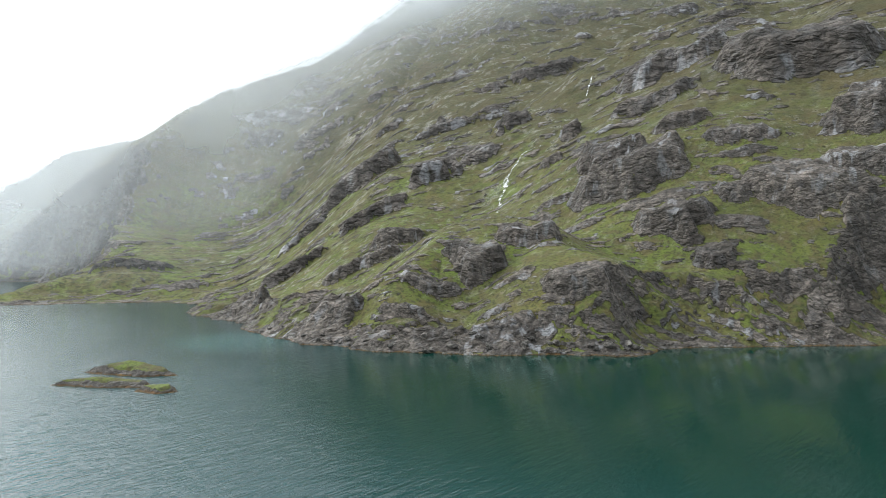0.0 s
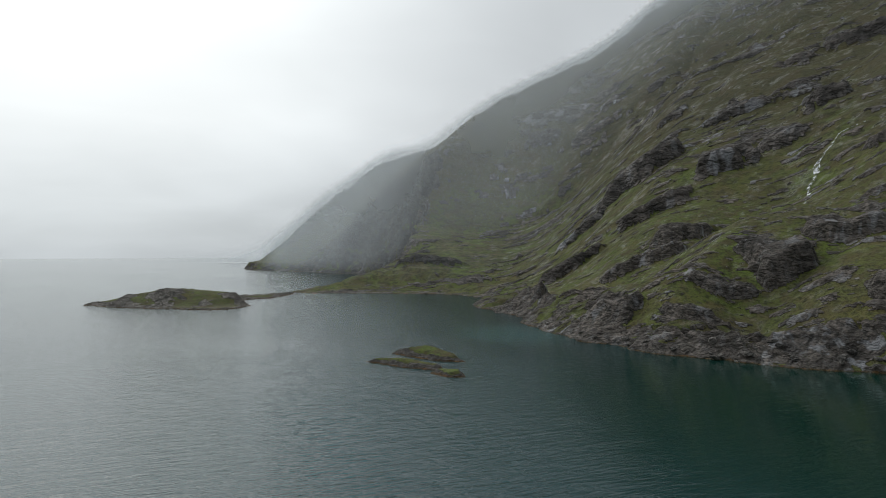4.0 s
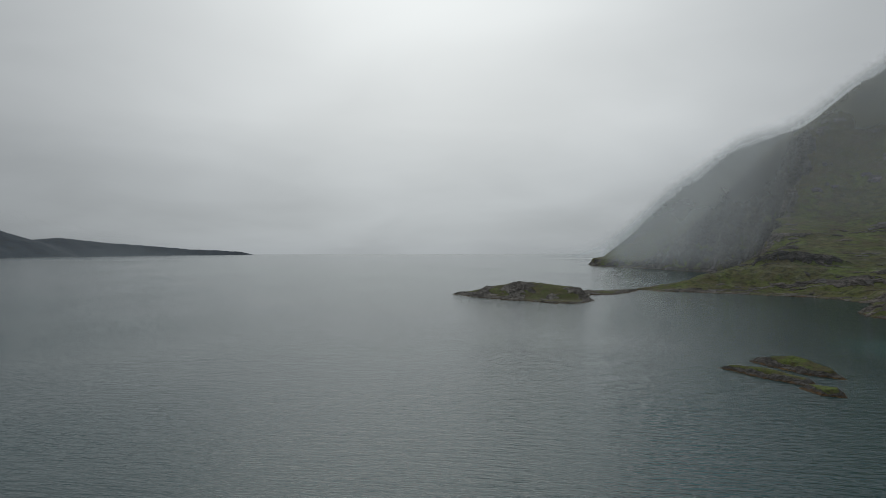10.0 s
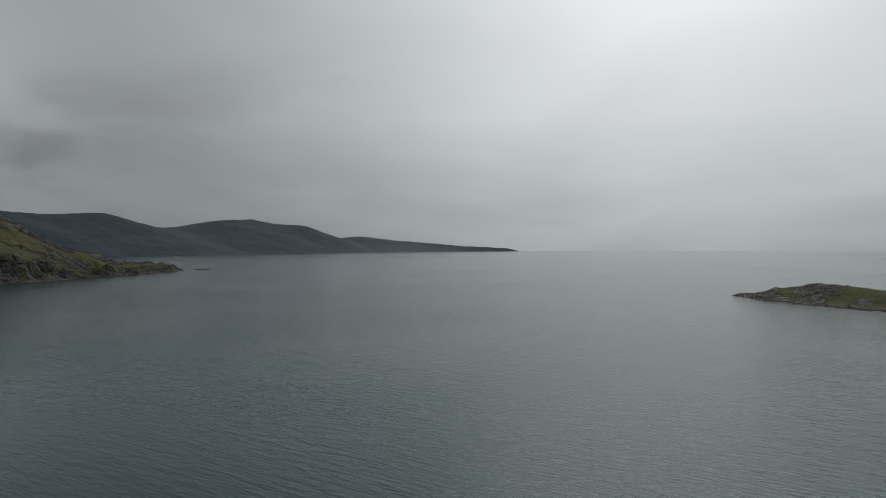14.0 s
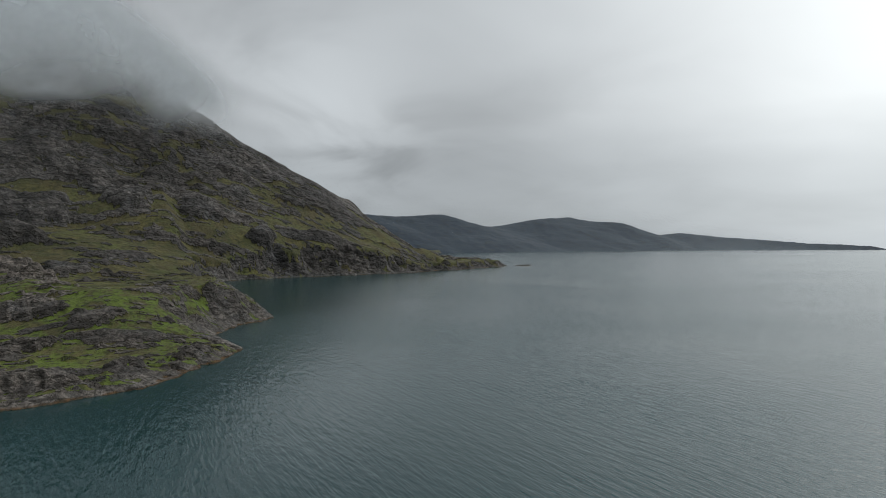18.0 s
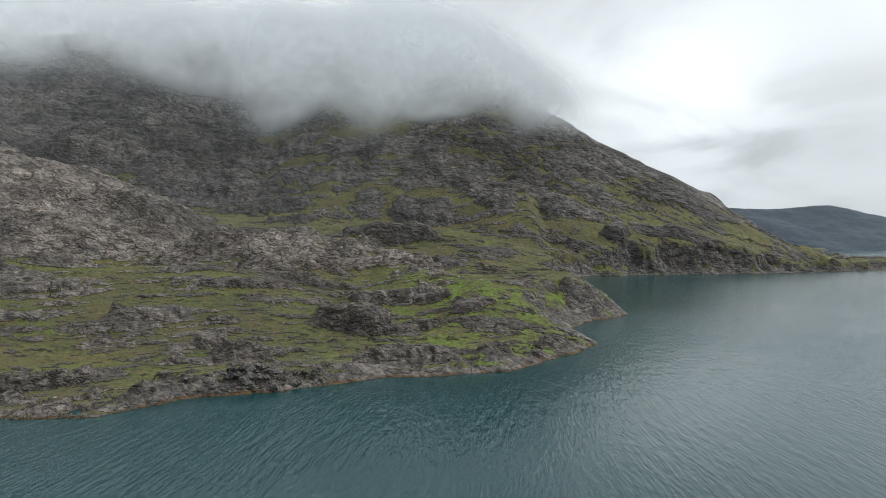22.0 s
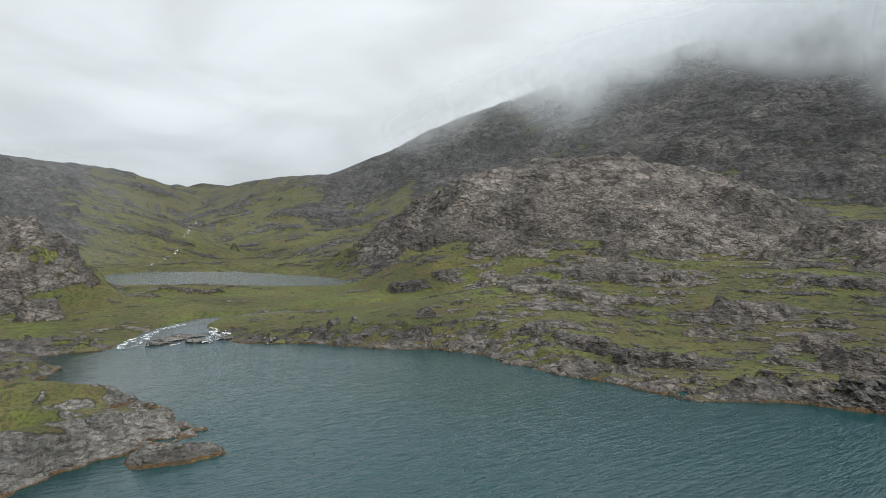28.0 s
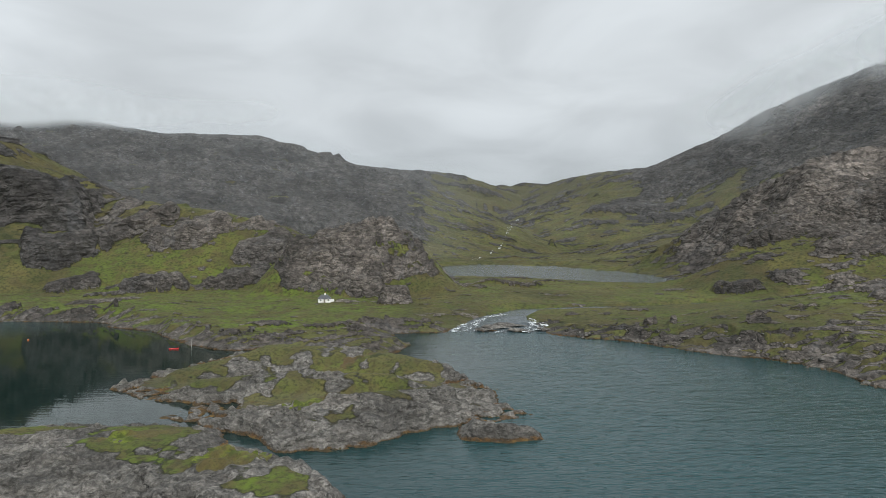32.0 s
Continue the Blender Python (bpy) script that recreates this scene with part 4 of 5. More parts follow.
tagged(island("island", [(-65.1, 492), (-67.2, 462), (-69.2, 445), (-72, 425), (-74.9, 411), (-77, 418), (-78, 437), (-77.5, 470), (-77.6, 497), (-80.1, 507), (-82, 561), (-81.4, 570), (-78.4, 540), (-75, 545), (-70, 540), (-67, 520)],
              [(spine((-66.5, 490, 2.5), (-69, 478, 7.5), (-71.3, 480, 11), (-73, 478, 10), (-75.5, 465, 8.5), (-77, 455, 4)), 0.35, 6), (spine((-77, 500, 2.0), (-80, 530, 1.2), (-82, 563, 0.6)), 0.2, 2)],
              SHORE, 0.7, 0.0), "low rocky islet with a green turf back in the sea", "island")
tagged(island("near_island", [(132.5, 165), (127.3, 181), (121.3, 199), (112.2, 186), (105.3, 168), (98.4, 143), (99, 131), (95.3, 123), (102.7, 116), (108, 109), (113.3, 103), (118.4, 105), (121.8, 117), (126.5, 129), (129.1, 134), (125.6, 140), (127.8, 147)],
              [(spine((121, 122, 3.2), (115, 116, 5.4), (110, 119, 5.8), (105, 126, 4.6), (100, 133, 2.4)), 0.55, 4), (spine((126, 165, 3.2), (119, 174, 6.4), (112, 168, 5.8), (105, 156, 4.0)), 0.75, 6), (spine((125, 150, 3.4), (116, 146, 4.8), (108, 141, 4.0)), 0.8, 5)],
              SHORE, 0.36, 0.0, steep=1.5, bare=119, lush0=0.05, bold=1.1, pale0=0.9,
              patches=(("moss_patch", "bright green moss cushion", 115, 119, 8, 3.5), ("heather_patch", "dull green heather", 120, 151, 7, 2.6), ("heather_patch", "dull green heather", 111, 161, 7, 2.6))), "long slab of pale ice-scoured rock with moss, ringed by weed", "island")
tagged(island("rock_islet", [(102.2, 115), (99.5, 117), (94.8, 112), (94.2, 108), (97.4, 106), (101.9, 107)], [(spine((101, 111, 2.0), (96, 110, 1.4)), 0.3, 2)], SHORE, 0.3, 0.9, coast_wob=0.5), "small bare rock just above the water", "rock")
tagged(island("near_point", [(150, 150), (139.7, 138), (130.9, 129), (123.7, 118), (123.3, 108), (119.9, 102), (115.4, 94), (112.3, 84), (112.4, 72), (120, 66), (140, 80), (155, 110)],
              [(spine((140, 120, 4), (128, 108, 3.6), (121, 92, 3.4), (116, 80, 2.5)), 0.2, 5)], SHORE, 0.32, 0.22, lush0=0.8, patches=(("moss_patch", "bright green moss among the rocks", 123, 96, 7, 4), ("moss_patch", "bright green moss among the rocks", 130, 112, 7, 4))), "pale rock point with bright moss and heather", "rock")
for outline, crest in (([(-88.4, 204), (-91.6, 192), (-95, 186), (-95.4, 192), (-92, 203)], (spine((-89.5, 202, 1.4), (-92, 196, 2.2), (-94.6, 190, 1.4)), 0.35, 1.5)),
                       ([(-90.9, 219), (-93.5, 230), (-96, 214), (-97.7, 201), (-95, 203), (-92.5, 211)], (spine((-91.6, 218, 1.8), (-94, 215, 3.4), (-97, 204, 1.8)), 0.35, 1.5)),
                       ([(-94.5, 183), (-96, 176), (-97.6, 176), (-97.4, 182), (-96, 187)], (spine((-95, 183, 1.2), (-97, 179, 1.7)), 0.3, 1.5))):
    tagged(island("skerry", outline, [crest], SHORE, 0.3, -0.25, coast_wob=0.4, lush0=0.7, bold=0.4, pale0=0.3, margin=2.2), "low tilted skerry of dark rock with green weed", "skerry", "skerries in the bay")
tagged(island("islet", [(-17.4, 1035), (-18.0, 1028), (-18.9, 1038), (-18.8, 1048), (-18.0, 1050)], [(spine((-17.8, 1040, 0.8), (-18.6, 1042, 1.1)), 0.3, 2)], SHORE, 0.8, 0.5, coast_wob=0.4, pale0=0.0), "tiny low rock off the headland", "islet")


# ---- mist and cloud that hang on the hills ----
def mist_material(name, tone):
    m, N = material(name)
    pos = N.n("ShaderNodeNewGeometry").outputs["Position"]
    thick = N.n("ShaderNodeAttribute", attribute_name="thick").outputs["Fac"]
    rag = N.n("ShaderNodeAttribute", attribute_name="ragged").outputs["Fac"]
    puff = N.noise(pos, 0.0060, 5.0, 0.55, 0.25)
    tear = N.math("ADD", 1.0, N.math("MULTIPLY", rag, N.math("MULTIPLY", N.math("SUBTRACT", puff, 0.52), 5.0)))
    alpha = N.math("MULTIPLY", thick, N.math("MAXIMUM", tear, 0.0), clamp=True)
    # droplets scatter light off both sides of the sheet
    a = N.n("ShaderNodeBsdfDiffuse", {"Color": (*tone, 1)}).outputs[0]
    b = N.n("ShaderNodeBsdfTranslucent", {"Color": (*tone, 1)}).outputs[0]
    both = N.n("ShaderNodeAddShader", {0: a, 1: b}).outputs[0]
    clear = N.n("ShaderNodeBsdfTransparent").outputs[0]
    N.n("ShaderNodeOutputMaterial", {"Surface": N.n("ShaderNodeMixShader", {0: alpha, 1: clear, 2: both}).outputs[0]})
    return m


MIST = mist_material("mist", (0.445, 0.475, 0.495))
CLOUD = mist_material("cloud", (0.455, 0.475, 0.49))


def mist_bank(lo, hi, dist, base, top, thick, ragged=0.25, ground_fade=90.0, above=0.03, label="thin pale mist hanging before the mountainside", mat=MIST):
    """A curved sheet of mist that hugs the hills behind it; thick(bearing, height) gives how much of the view it hides."""
    bs = np.linspace(lo, hi, int((hi - lo) / 0.4) + 2)
    zs = np.linspace(base, top, 90)
    Z, B = np.meshgrid(zs, bs, indexing="ij")
    R = dist + 20 * np.sin(B * 0.13 + dist)
    X, Y = R * np.cos(np.radians(B)), R * np.sin(np.radians(B))
    ground = np.maximum(mainland(X, Y)[0], 0)
    soft = np.hanning(19)[1:-1] / np.hanning(19).sum()
    ground = np.stack([np.convolve(np.pad(row, 8, mode="edge"), soft, mode="valid") for row in ground])
    # the height to which the land rises behind, so that the mist thins out over the open sky
    rr, bb = np.meshgrid(320 * 1.04 ** np.arange(66), bs, indexing="ij")
    xx, yy = rr * np.cos(np.radians(bb)), rr * np.sin(np.radians(bb))
    behind = np.maximum(mainland(xx, yy)[0], far_land(xx, yy)[0])
    rise = ((behind - EYE.z) / rr).max(0)
    rise = np.convolve(np.pad(rise, 6, mode="edge"), np.hanning(15)[1:-1] / np.hanning(15).sum(), mode="valid")
    over = (Z - EYE.z) / R - rise[None, :]
    t = thick(B, Z) * smooth(Z - ground, 0, ground_fade * (0.2 + 0.8 * smooth(ground, 20, 130))) * smooth(B, lo, lo + 7) * (1 - smooth(B, hi - 7, hi)) * (1 - smooth(over, min(0.003, above * 0.2), above)) * (smooth(rise, -0.018, 0.012)[None, :] if label.find("sea mist") < 0 else 1.0)
    n, m = X.shape
    idx = np.arange(n * m).reshape(n, m)
    quads = np.stack([idx[:-1, :-1], idx[1:, :-1], idx[1:, 1:], idx[:-1, 1:]], -1).reshape(-1, 4)
    tf = t.ravel()
    quads = quads[tf[quads].max(1) > 0.003]
    me = bpy.data.meshes.new("mist_bank")
    me.from_pydata(np.stack([X, Y, Z], -1).reshape(-1, 3).tolist(), [], quads.tolist())
    add_float(me, "thick", tf)
    add_float(me, "ragged", (ragged * (1 - smooth(over, 0.01, 0.07))).ravel())
    me.materials.append(mat)
    return tagged(new("mist_bank", me), label, "mist", kind="stuff")


# over the western shore it thickens with distance and with height
for dist, dense, ceil_ in ((520, 0.06, 0.0), (720, 0.14, 0.1), (930, 0.20, 0.5), (1040, 0.15, 0.5), (1120, 0.20, 0.9), (1240, 0.09, 0.4), (1330, 0.14, 0.9)):
    mist_bank(-172, -66, dist, 0, 800, lambda B, Z: (dense * (1 + 1.0 * smooth(B, -118, -100)) * (0.55 + Z / 500) + ceil_ * smooth(Z + 0.9 * (B + 112), 330, 520)) * (1 - 0.65 * smooth(-B, 112, 138)) * (1 - 0.2 * smooth(B, -98, -80)), 0.2, 60.0 if dist > 1200 else 140.0, 0.022)
# over the sea
mist_bank(-112, -8, 2350, 0, 700, lambda B, Z: 0.44 * (1 - smooth(Z, 80, 420)) * (0.12 + 0.88 * smooth(-B, 22, 60)), 0.1, 20.0, 0.04, "thin sea mist before the far shore")
# cap of cloud on the eastern mountain
for dist, dense in ((1000, 0.6), (1070, 0.75), (1140, 0.8)):
    mist_bank(4, 86, dist, 180, 620, lambda B, Z: dense * smooth(Z + 40 * np.sin(B * 0.31 + dist) , 215, 315) * (1 - smooth(Z, 430, 600)), 0.9, 60.0, 0.10, "ragged grey cloud capping the rocky mountain", CLOUD)
for dist, dense in ((850, 0.75), (915, 0.9)):
    mist_bank(3, 42, dist, 150, 620, lambda B, Z: dense * smooth(Z + 26 * np.sin(B * 0.43 + dist), 190, 262) * (1 - smooth(Z, 430, 600)) * smooth(B, 5, 14), 0.8, 30.0, 0.12, "ragged grey cloud capping the rocky mountain", CLOUD)
mist_bank(-14, 146, 900, 0, 420, lambda B, Z: 0.035 + 0 * Z, 0.0)
mist_bank(112, 146, 1130, 120, 480, lambda B, Z: 0.95 * smooth(Z + (B - 125) * 3.4, 205, 262), 0.7, 25.0, 0.08, "ragged cloud touching the hilltop", CLOUD)
mist_bank(-6, 90, 640, 0, 420, lambda B, Z: 0.035 * smooth(B, 12, 35) - 0.02 * smooth(B, 62, 80), 0.15, 30.0)
mist_bank(98, 146, 660, 0, 420, lambda B, Z: 0.07 + 0 * Z, 0.0, 30.0)


# ---- things ----
def part(name, bm, mat, parent=None, label="", smooth_faces=False):
    me = bpy.data.meshes.new(name)
    bm.to_mesh(me)
    bm.free()
    if mat:
        me.materials.append(mat)
    if smooth_faces:
        me.polygons.foreach_set("use_smooth", np.ones(len(me.polygons), bool))
    ob = new(name, me)
    ob.parent = parent
    if label:
        ob["label"] = label
    return ob


def box(bm, cx, cy, cz, sx, sy, sz, bevel=0.0):
    made = bmesh.ops.create_cube(bm, size=1.0, matrix=Matrix.Translation((cx, cy, cz)) @ Matrix.Diagonal((sx, sy, sz, 1)))
    if bevel:
        edges = list({e for v in made["verts"] for e in v.link_edges})
        bmesh.ops.bevel(bm, geom=edges, offset=bevel, segments=2, affect="EDGES")


def boxes(*rows, bevel=0.02):
    bm = bmesh.new()
    for row in rows:
        box(bm, *row, bevel=bevel)
    return bm


def ground_z(x, y):
    """The height of the ground, for one place or for arrays of places."""
    z = mainland(np.atleast_2d(np.asarray(x, float)), np.atleast_2d(np.asarray(y, float)))[0]
    return float(z[0, 0]) if np.isscalar(x) else z[0]


def simple(name, a, b, rough=0.7, scale=2.0, metal=0.0, bump=0.02):
    m, N = material(name)
    pos = N.n("ShaderNodeTexCoord").outputs["Object"]
    c, d = N.noise(pos, scale, 4.0, 0.6), N.noise(pos, scale * 7, 3.0, 0.6)
    col = N.mix(N.step(c, 0.35, 0.65), a, b)
    col = N.mix(N.math("MULTIPLY", N.step(d, 0.55, 0.75), 0.3), col, tuple(v * 0.55 for v in a))
    finish(N, col, rough, N.n("ShaderNodeBump", {"Height": d, "Strength": 0.5, "Distance": bump}).outputs[0], Metallic=metal)
    return m


WHITEWASH = simple("whitewash", (0.78, 0.78, 0.75), (0.86, 0.86, 0.84), 0.8, 1.2)
SLATE = simple("roof_slate", (0.07, 0.075, 0.085), (0.12, 0.125, 0.135), 0.6, 2.0)
GLASS_DARK = simple("window_glass", (0.02, 0.025, 0.03), (0.03, 0.035, 0.04), 0.08, 1.0)
TIMBER = simple("grey_timber", (0.16, 0.14, 0.12), (0.26, 0.23, 0.20), 0.8, 3.0)
RED_HULL = simple("red_plastic", (0.55, 0.03, 0.035), (0.62, 0.05, 0.05), 0.35, 2.0)
ORANGE = simple("orange_plastic", (0.75, 0.16, 0.04), (0.82, 0.20, 0.05), 0.4, 3.0)
CONCRETE = simple("pale_concrete", (0.34, 0.33, 0.31), (0.46, 0.45, 0.42), 0.85, 1.5)


# the hut: one storey, whitewashed, with a slate roof and a chimney
def hut(at, turn):
    root = new("hut")
    L, W, H, R = 7.0, 5.4, 2.2, 2.0
    bm = bmesh.new()
    t = 0.35
    # walls with openings left between piers
    for row in ((-L / 2 + t / 2, 0, H / 2, t, W, H), (L / 2 - t / 2, 0, H / 2, t, W, H), (0, W / 2 - t / 2, H / 2, L - 2 * t, t, H)):
        box(bm, *row)
    xs = [-L / 2 + t, -2.6, -1.7, -0.5, 0.5, 1.7, 2.6, L / 2 - t]
    for a, b in ((0, 1), (2, 3), (4, 5), (6, 7)):
        box(bm, (xs[a] + xs[b]) / 2, -W / 2 + t / 2, H / 2, xs[b] - xs[a], t, H)
    for a, b in ((1, 2), (5, 6)):
        box(bm, (xs[a] + xs[b]) / 2, -W / 2 + t / 2, 0.45, xs[b] - xs[a], t, 0.9)
        box(bm, (xs[a] + xs[b]) / 2, -W / 2 + t / 2, 2.1, xs[b] - xs[a], t, 0.4)
    box(bm, 0, -W / 2 + t / 2, 2.15, 1.0, t, 0.3)
    bmesh.ops.recalc_face_normals(bm, faces=bm.faces[:])
    part("wall", bm, WHITEWASH, root, "whitewashed rubble wall")
    # a hipped roof of lapping slate courses
    courses, ridge, eave = 10, 1.6, 0.3
    for side in range(4):
        bm = bmesh.new()
        for k in range(courses):
            f0, f1 = k / courses, (k + 1.12) / courses
            ring = []
            for f, drop in ((f0, 0.0), (min(f1, 1.0), 0.05)):
                hx_, hy_ = (L / 2 + eave) * (1 - f) + ridge * f, (W / 2 + eave) * (1 - f) + 0.02 * f
                z = H - 0.1 + (R + 0.1) * f - drop + 0.05
                c4 = [(-hx_, -hy_, z), (hx_, -hy_, z), (hx_, hy_, z), (-hx_, hy_, z)]
                ring.append((c4[side], c4[(side + 1) % 4]))
            (a0, a1), (b0, b1) = ring
            lo_ = [bm.verts.new(p) for p in (a0, a1, b1, b0)]
            hi_ = [bm.verts.new((p[0], p[1], p[2] + 0.05)) for p in (a0, a1, b1, b0)]
            bm.faces.new(hi_), bm.faces.new(lo_[::-1])
            for i in range(4):
                j = (i + 1) % 4
                bm.faces.new((lo_[i], lo_[j], hi_[j], hi_[i]))
        bmesh.ops.recalc_face_normals(bm, faces=bm.faces[:])
        part("roof", bm, SLATE, root, "dark slate roof slope")
    part("ridge", boxes((0, 0, H + R + 0.1, 2 * ridge + 0.2, 0.3, 0.1)), SLATE, root)
    ch = part("chimney", boxes((0.4, 0, H + R + 0.25, 0.9, 0.7, 1.3)), WHITEWASH, root, "whitewashed chimney stack")
    bm = bmesh.new()
    bmesh.ops.create_cone(bm, cap_ends=True, segments=12, radius1=0.14, radius2=0.11, depth=0.45, matrix=Matrix.Translation((0.4, 0, H + R + 1.1)))
    part("chimney_pot", bm, ORANGE, ch, "clay chimney pot")
    for cx in (-2.15, 2.15):
        w = part("window", boxes((cx, -W / 2 + 0.12, 1.4, 0.9, 0.06, 1.0)), GLASS_DARK, root, "small dark window")
        part("window_frame", boxes((cx, -W / 2 + 0.06, 1.88, 0.9, 0.08, 0.07), (cx, -W / 2 + 0.06, 0.93, 0.9, 0.08, 0.07), (cx, -W / 2 + 0.06, 1.4, 0.06, 0.08, 0.9), bevel=0.0), WHITEWASH, w)
    d = part("door", boxes((0, -W / 2 + 0.14, 1.0, 0.95, 0.06, 1.98)), TIMBER, root, "grey boarded door")
    part("door_handle", boxes((0.35, -W / 2 + 0.09, 1.0, 0.05, 0.06, 0.14), bevel=0.01), SLATE, d)
    part("porch", boxes((L / 2 + 0.9, -0.6, 0.85, 1.8, 2.2, 1.7)), WHITEWASH, root, "low whitewashed lean-to")
    root.matrix_world = pose(*at, 0, 0, turn) @ Matrix.Diagonal((0.86, 0.86, 0.86, 1))
    return tagged(root, "small whitewashed stone hut with a slate roof on the grass", "hut")


hx, hy = P(114.5, 298)
hut((hx, hy, ground_z(hx, hy) - 0.2), 24.5)


# ---- running water ----
def foam_material(name, scale, lo, hi):
    m, N = material(name)
    pos = N.n("ShaderNodeNewGeometry").outputs["Position"]
    a, b = N.noise(pos, 0.9 * scale, 5.0, 0.65), N.noise(pos, 4.0 * scale, 4.0, 0.7)
    col = N.mix(N.step(a, 0.4, 0.6), (0.45, 0.50, 0.52), (0.80, 0.83, 0.84))
    bsdf = N.n("ShaderNodeBsdfPrincipled", {"Base Color": col, "Roughness": 0.5, "Normal": N.n("ShaderNodeBump", {"Height": b, "Strength": 0.8, "Distance": 0.15}).outputs[0]})
    gaps = N.step(N.math("ADD", N.math("MULTIPLY", a, 0.6), N.math("MULTIPLY", b, 0.4)), lo, hi)
    N.n("ShaderNodeOutputMaterial", {"Surface": N.n("ShaderNodeMixShader", {0: gaps, 1: N.n("ShaderNodeBsdfTransparent").outputs[0], 2: bsdf.outputs[0]}).outputs[0]})
    return m


FOAM = foam_material("white_water", 0.5, 0.48, 0.60)
FAR_FOAM = foam_material("white_water_far", 0.14, 0.53, 0.60)
FALL_FOAM = foam_material("white_water_fall", 0.30, 0.47, 0.55)


def ribbon(name, pts, widths, mat, lift=0.3, rough=0.25, level=None, seed=1, step=2.0):
    """A strip of water over the ground along a line of (bearing, distance)."""
    rnd = random.Random(seed)
    line = [Vector((*P(b, d), 0)) for b, d in pts]
    fine = []
    for i in range(len(line) - 1):
        n = max(2, int((line[i + 1] - line[i]).length / step))
        for k in range(n):
            fine.append((line[i].lerp(line[i + 1], k / n), (i + k / n) / (len(line) - 1)))
    fine.append((line[-1], 1.0))
    bm = bmesh.new()
    places, walk_off, walk_w = [], 0.0, 1.0
    for j, (p, f) in enumerate(fine):
        q = fine[min(j + 1, len(fine) - 1)][0] - fine[max(j - 1, 0)][0]
        side = Vector((-q.y, q.x, 0)).normalized()
        walk_off = walk_off * 0.7 + rnd.uniform(-rough, rough) * 0.6
        walk_w = walk_w * 0.5 + 0.5 * (1 + rnd.uniform(-rough, rough) * 1.5)
        w = float(np.interp(f, np.linspace(0, 1, len(widths)), widths)) * max(walk_w, 0.15)
        for k in (-1, -0.6, 0.0, 0.6, 1):
            places.append((p + side * (w * (walk_off + 0.5 * k)), f, k))
    if level is None:
        zs = ground_z(np.array([v.x for v, _, _ in places]), np.array([v.y for v, _, _ in places])) + lift
    else:
        zs = [float(np.interp(f, np.linspace(0, 1, len(level)), level)) + 0.12 * (1 - abs(k)) + rnd.uniform(-1, 1) * 0.08 * (rough > 0.1) for _, f, k in places]
    vs = [bm.verts.new((v.x, v.y, z)) for (v, _, _), z in zip(places, zs)]
    rows = [vs[i:i + 5] for i in range(0, len(vs), 5)]
    for a, b in zip(rows, rows[1:]):
        for k in range(4):
            bm.faces.new((a[k], a[k + 1], b[k + 1], b[k]))
    bmesh.ops.recalc_face_normals(bm, faces=bm.faces[:])
    return part(name, bm, mat, smooth_faces=True)


tagged(ribbon("waterfall", [(-130.5, 500), (-128.7, 500), (-127.65, 477), (-127.0, 465), (-126.54, 441), (-126.3, 420)], [0.8, 1.2, 2.2, 2.6, 1.8, 1.0], FALL_FOAM, 0.5, 0.6, seed=3), "thin white waterfall running down between wet crags", "waterfall", kind="structure")
tagged(ribbon("waterfall", [(-135.06, 620), (-134.8, 606), (-134.5, 590)], [1.0, 1.5, 0.9], FALL_FOAM, 0.5, 0.4, seed=4), "short white fall high on the mountainside", "waterfall", kind="structure")
tagged(ribbon("waterfall", [(94.7, 1320), (96.4, 1243), (97.0, 1100), (97.2, 996), (97.9, 850), (98.9, 789), (100.0, 727), (100.9, 650)], [2.0, 4.5, 3.0, 4.0, 2.5, 4.0, 2.5, 2.5], FAR_FOAM, 0.6, 0.5, seed=5), "stepped white burn falling into the loch", "waterfall", kind="structure")
tagged(ribbon("water_river", [(79, 325), (84, 298), (90, 287), (95.5, 276), (97.5, 258), (98.3, 244), (98.4, 226)], [9, 9, 10, 13, 22, 34, 44], FRESH, 0, 0.05, [3.0, 2.9, 2.8, 2.6, 2.2, 1.2, -0.25]), "shallow grey river spilling over rock into the bay", "river", kind="structure")
# two chutes either side of a flat rock, and a step of broken water above them
for k, (line, widths, levels) in enumerate((([(99.6, 249), (100.6, 241), (101.2, 235), (101.7, 230), (102.3, 226)], [2.0, 4.5, 6.5, 7.5, 4.0], [2.1, 1.5, 1.0, 0.45, 0.1]),
                                            ([(100.4, 238), (100.4, 233), (100.6, 228)], [1.5, 2.6, 2.0], [1.3, 0.8, 0.2]),
                                            ([(95.2, 251), (95.0, 244), (94.8, 238), (95.2, 232), (95.8, 227)], [2.5, 6.0, 7.0, 6.0, 3.0], [2.2, 1.8, 1.25, 0.6, 0.15]),
                                            ([(93.8, 247), (93.6, 242), (93.9, 237)], [1.5, 2.4, 1.2], [2.0, 1.6, 1.2]),
                                            ([(97.6, 262), (98.6, 256), (99.6, 251)], [3.0, 4.0, 3.0], [2.55, 2.4, 2.25]),
                                            ([(97.8, 229), (98.4, 226.5), (99.2, 225)], [1.0, 1.6, 1.0], [0.35, 0.2, 0.1]))):
    tagged(ribbon("rapid", line, widths, FOAM, 0, 0.14, [z + 0.22 for z in levels], seed=20 + k, step=0.9), "white broken water where the river meets the bay", "rapid", "rapids at the river mouth", kind="structure")


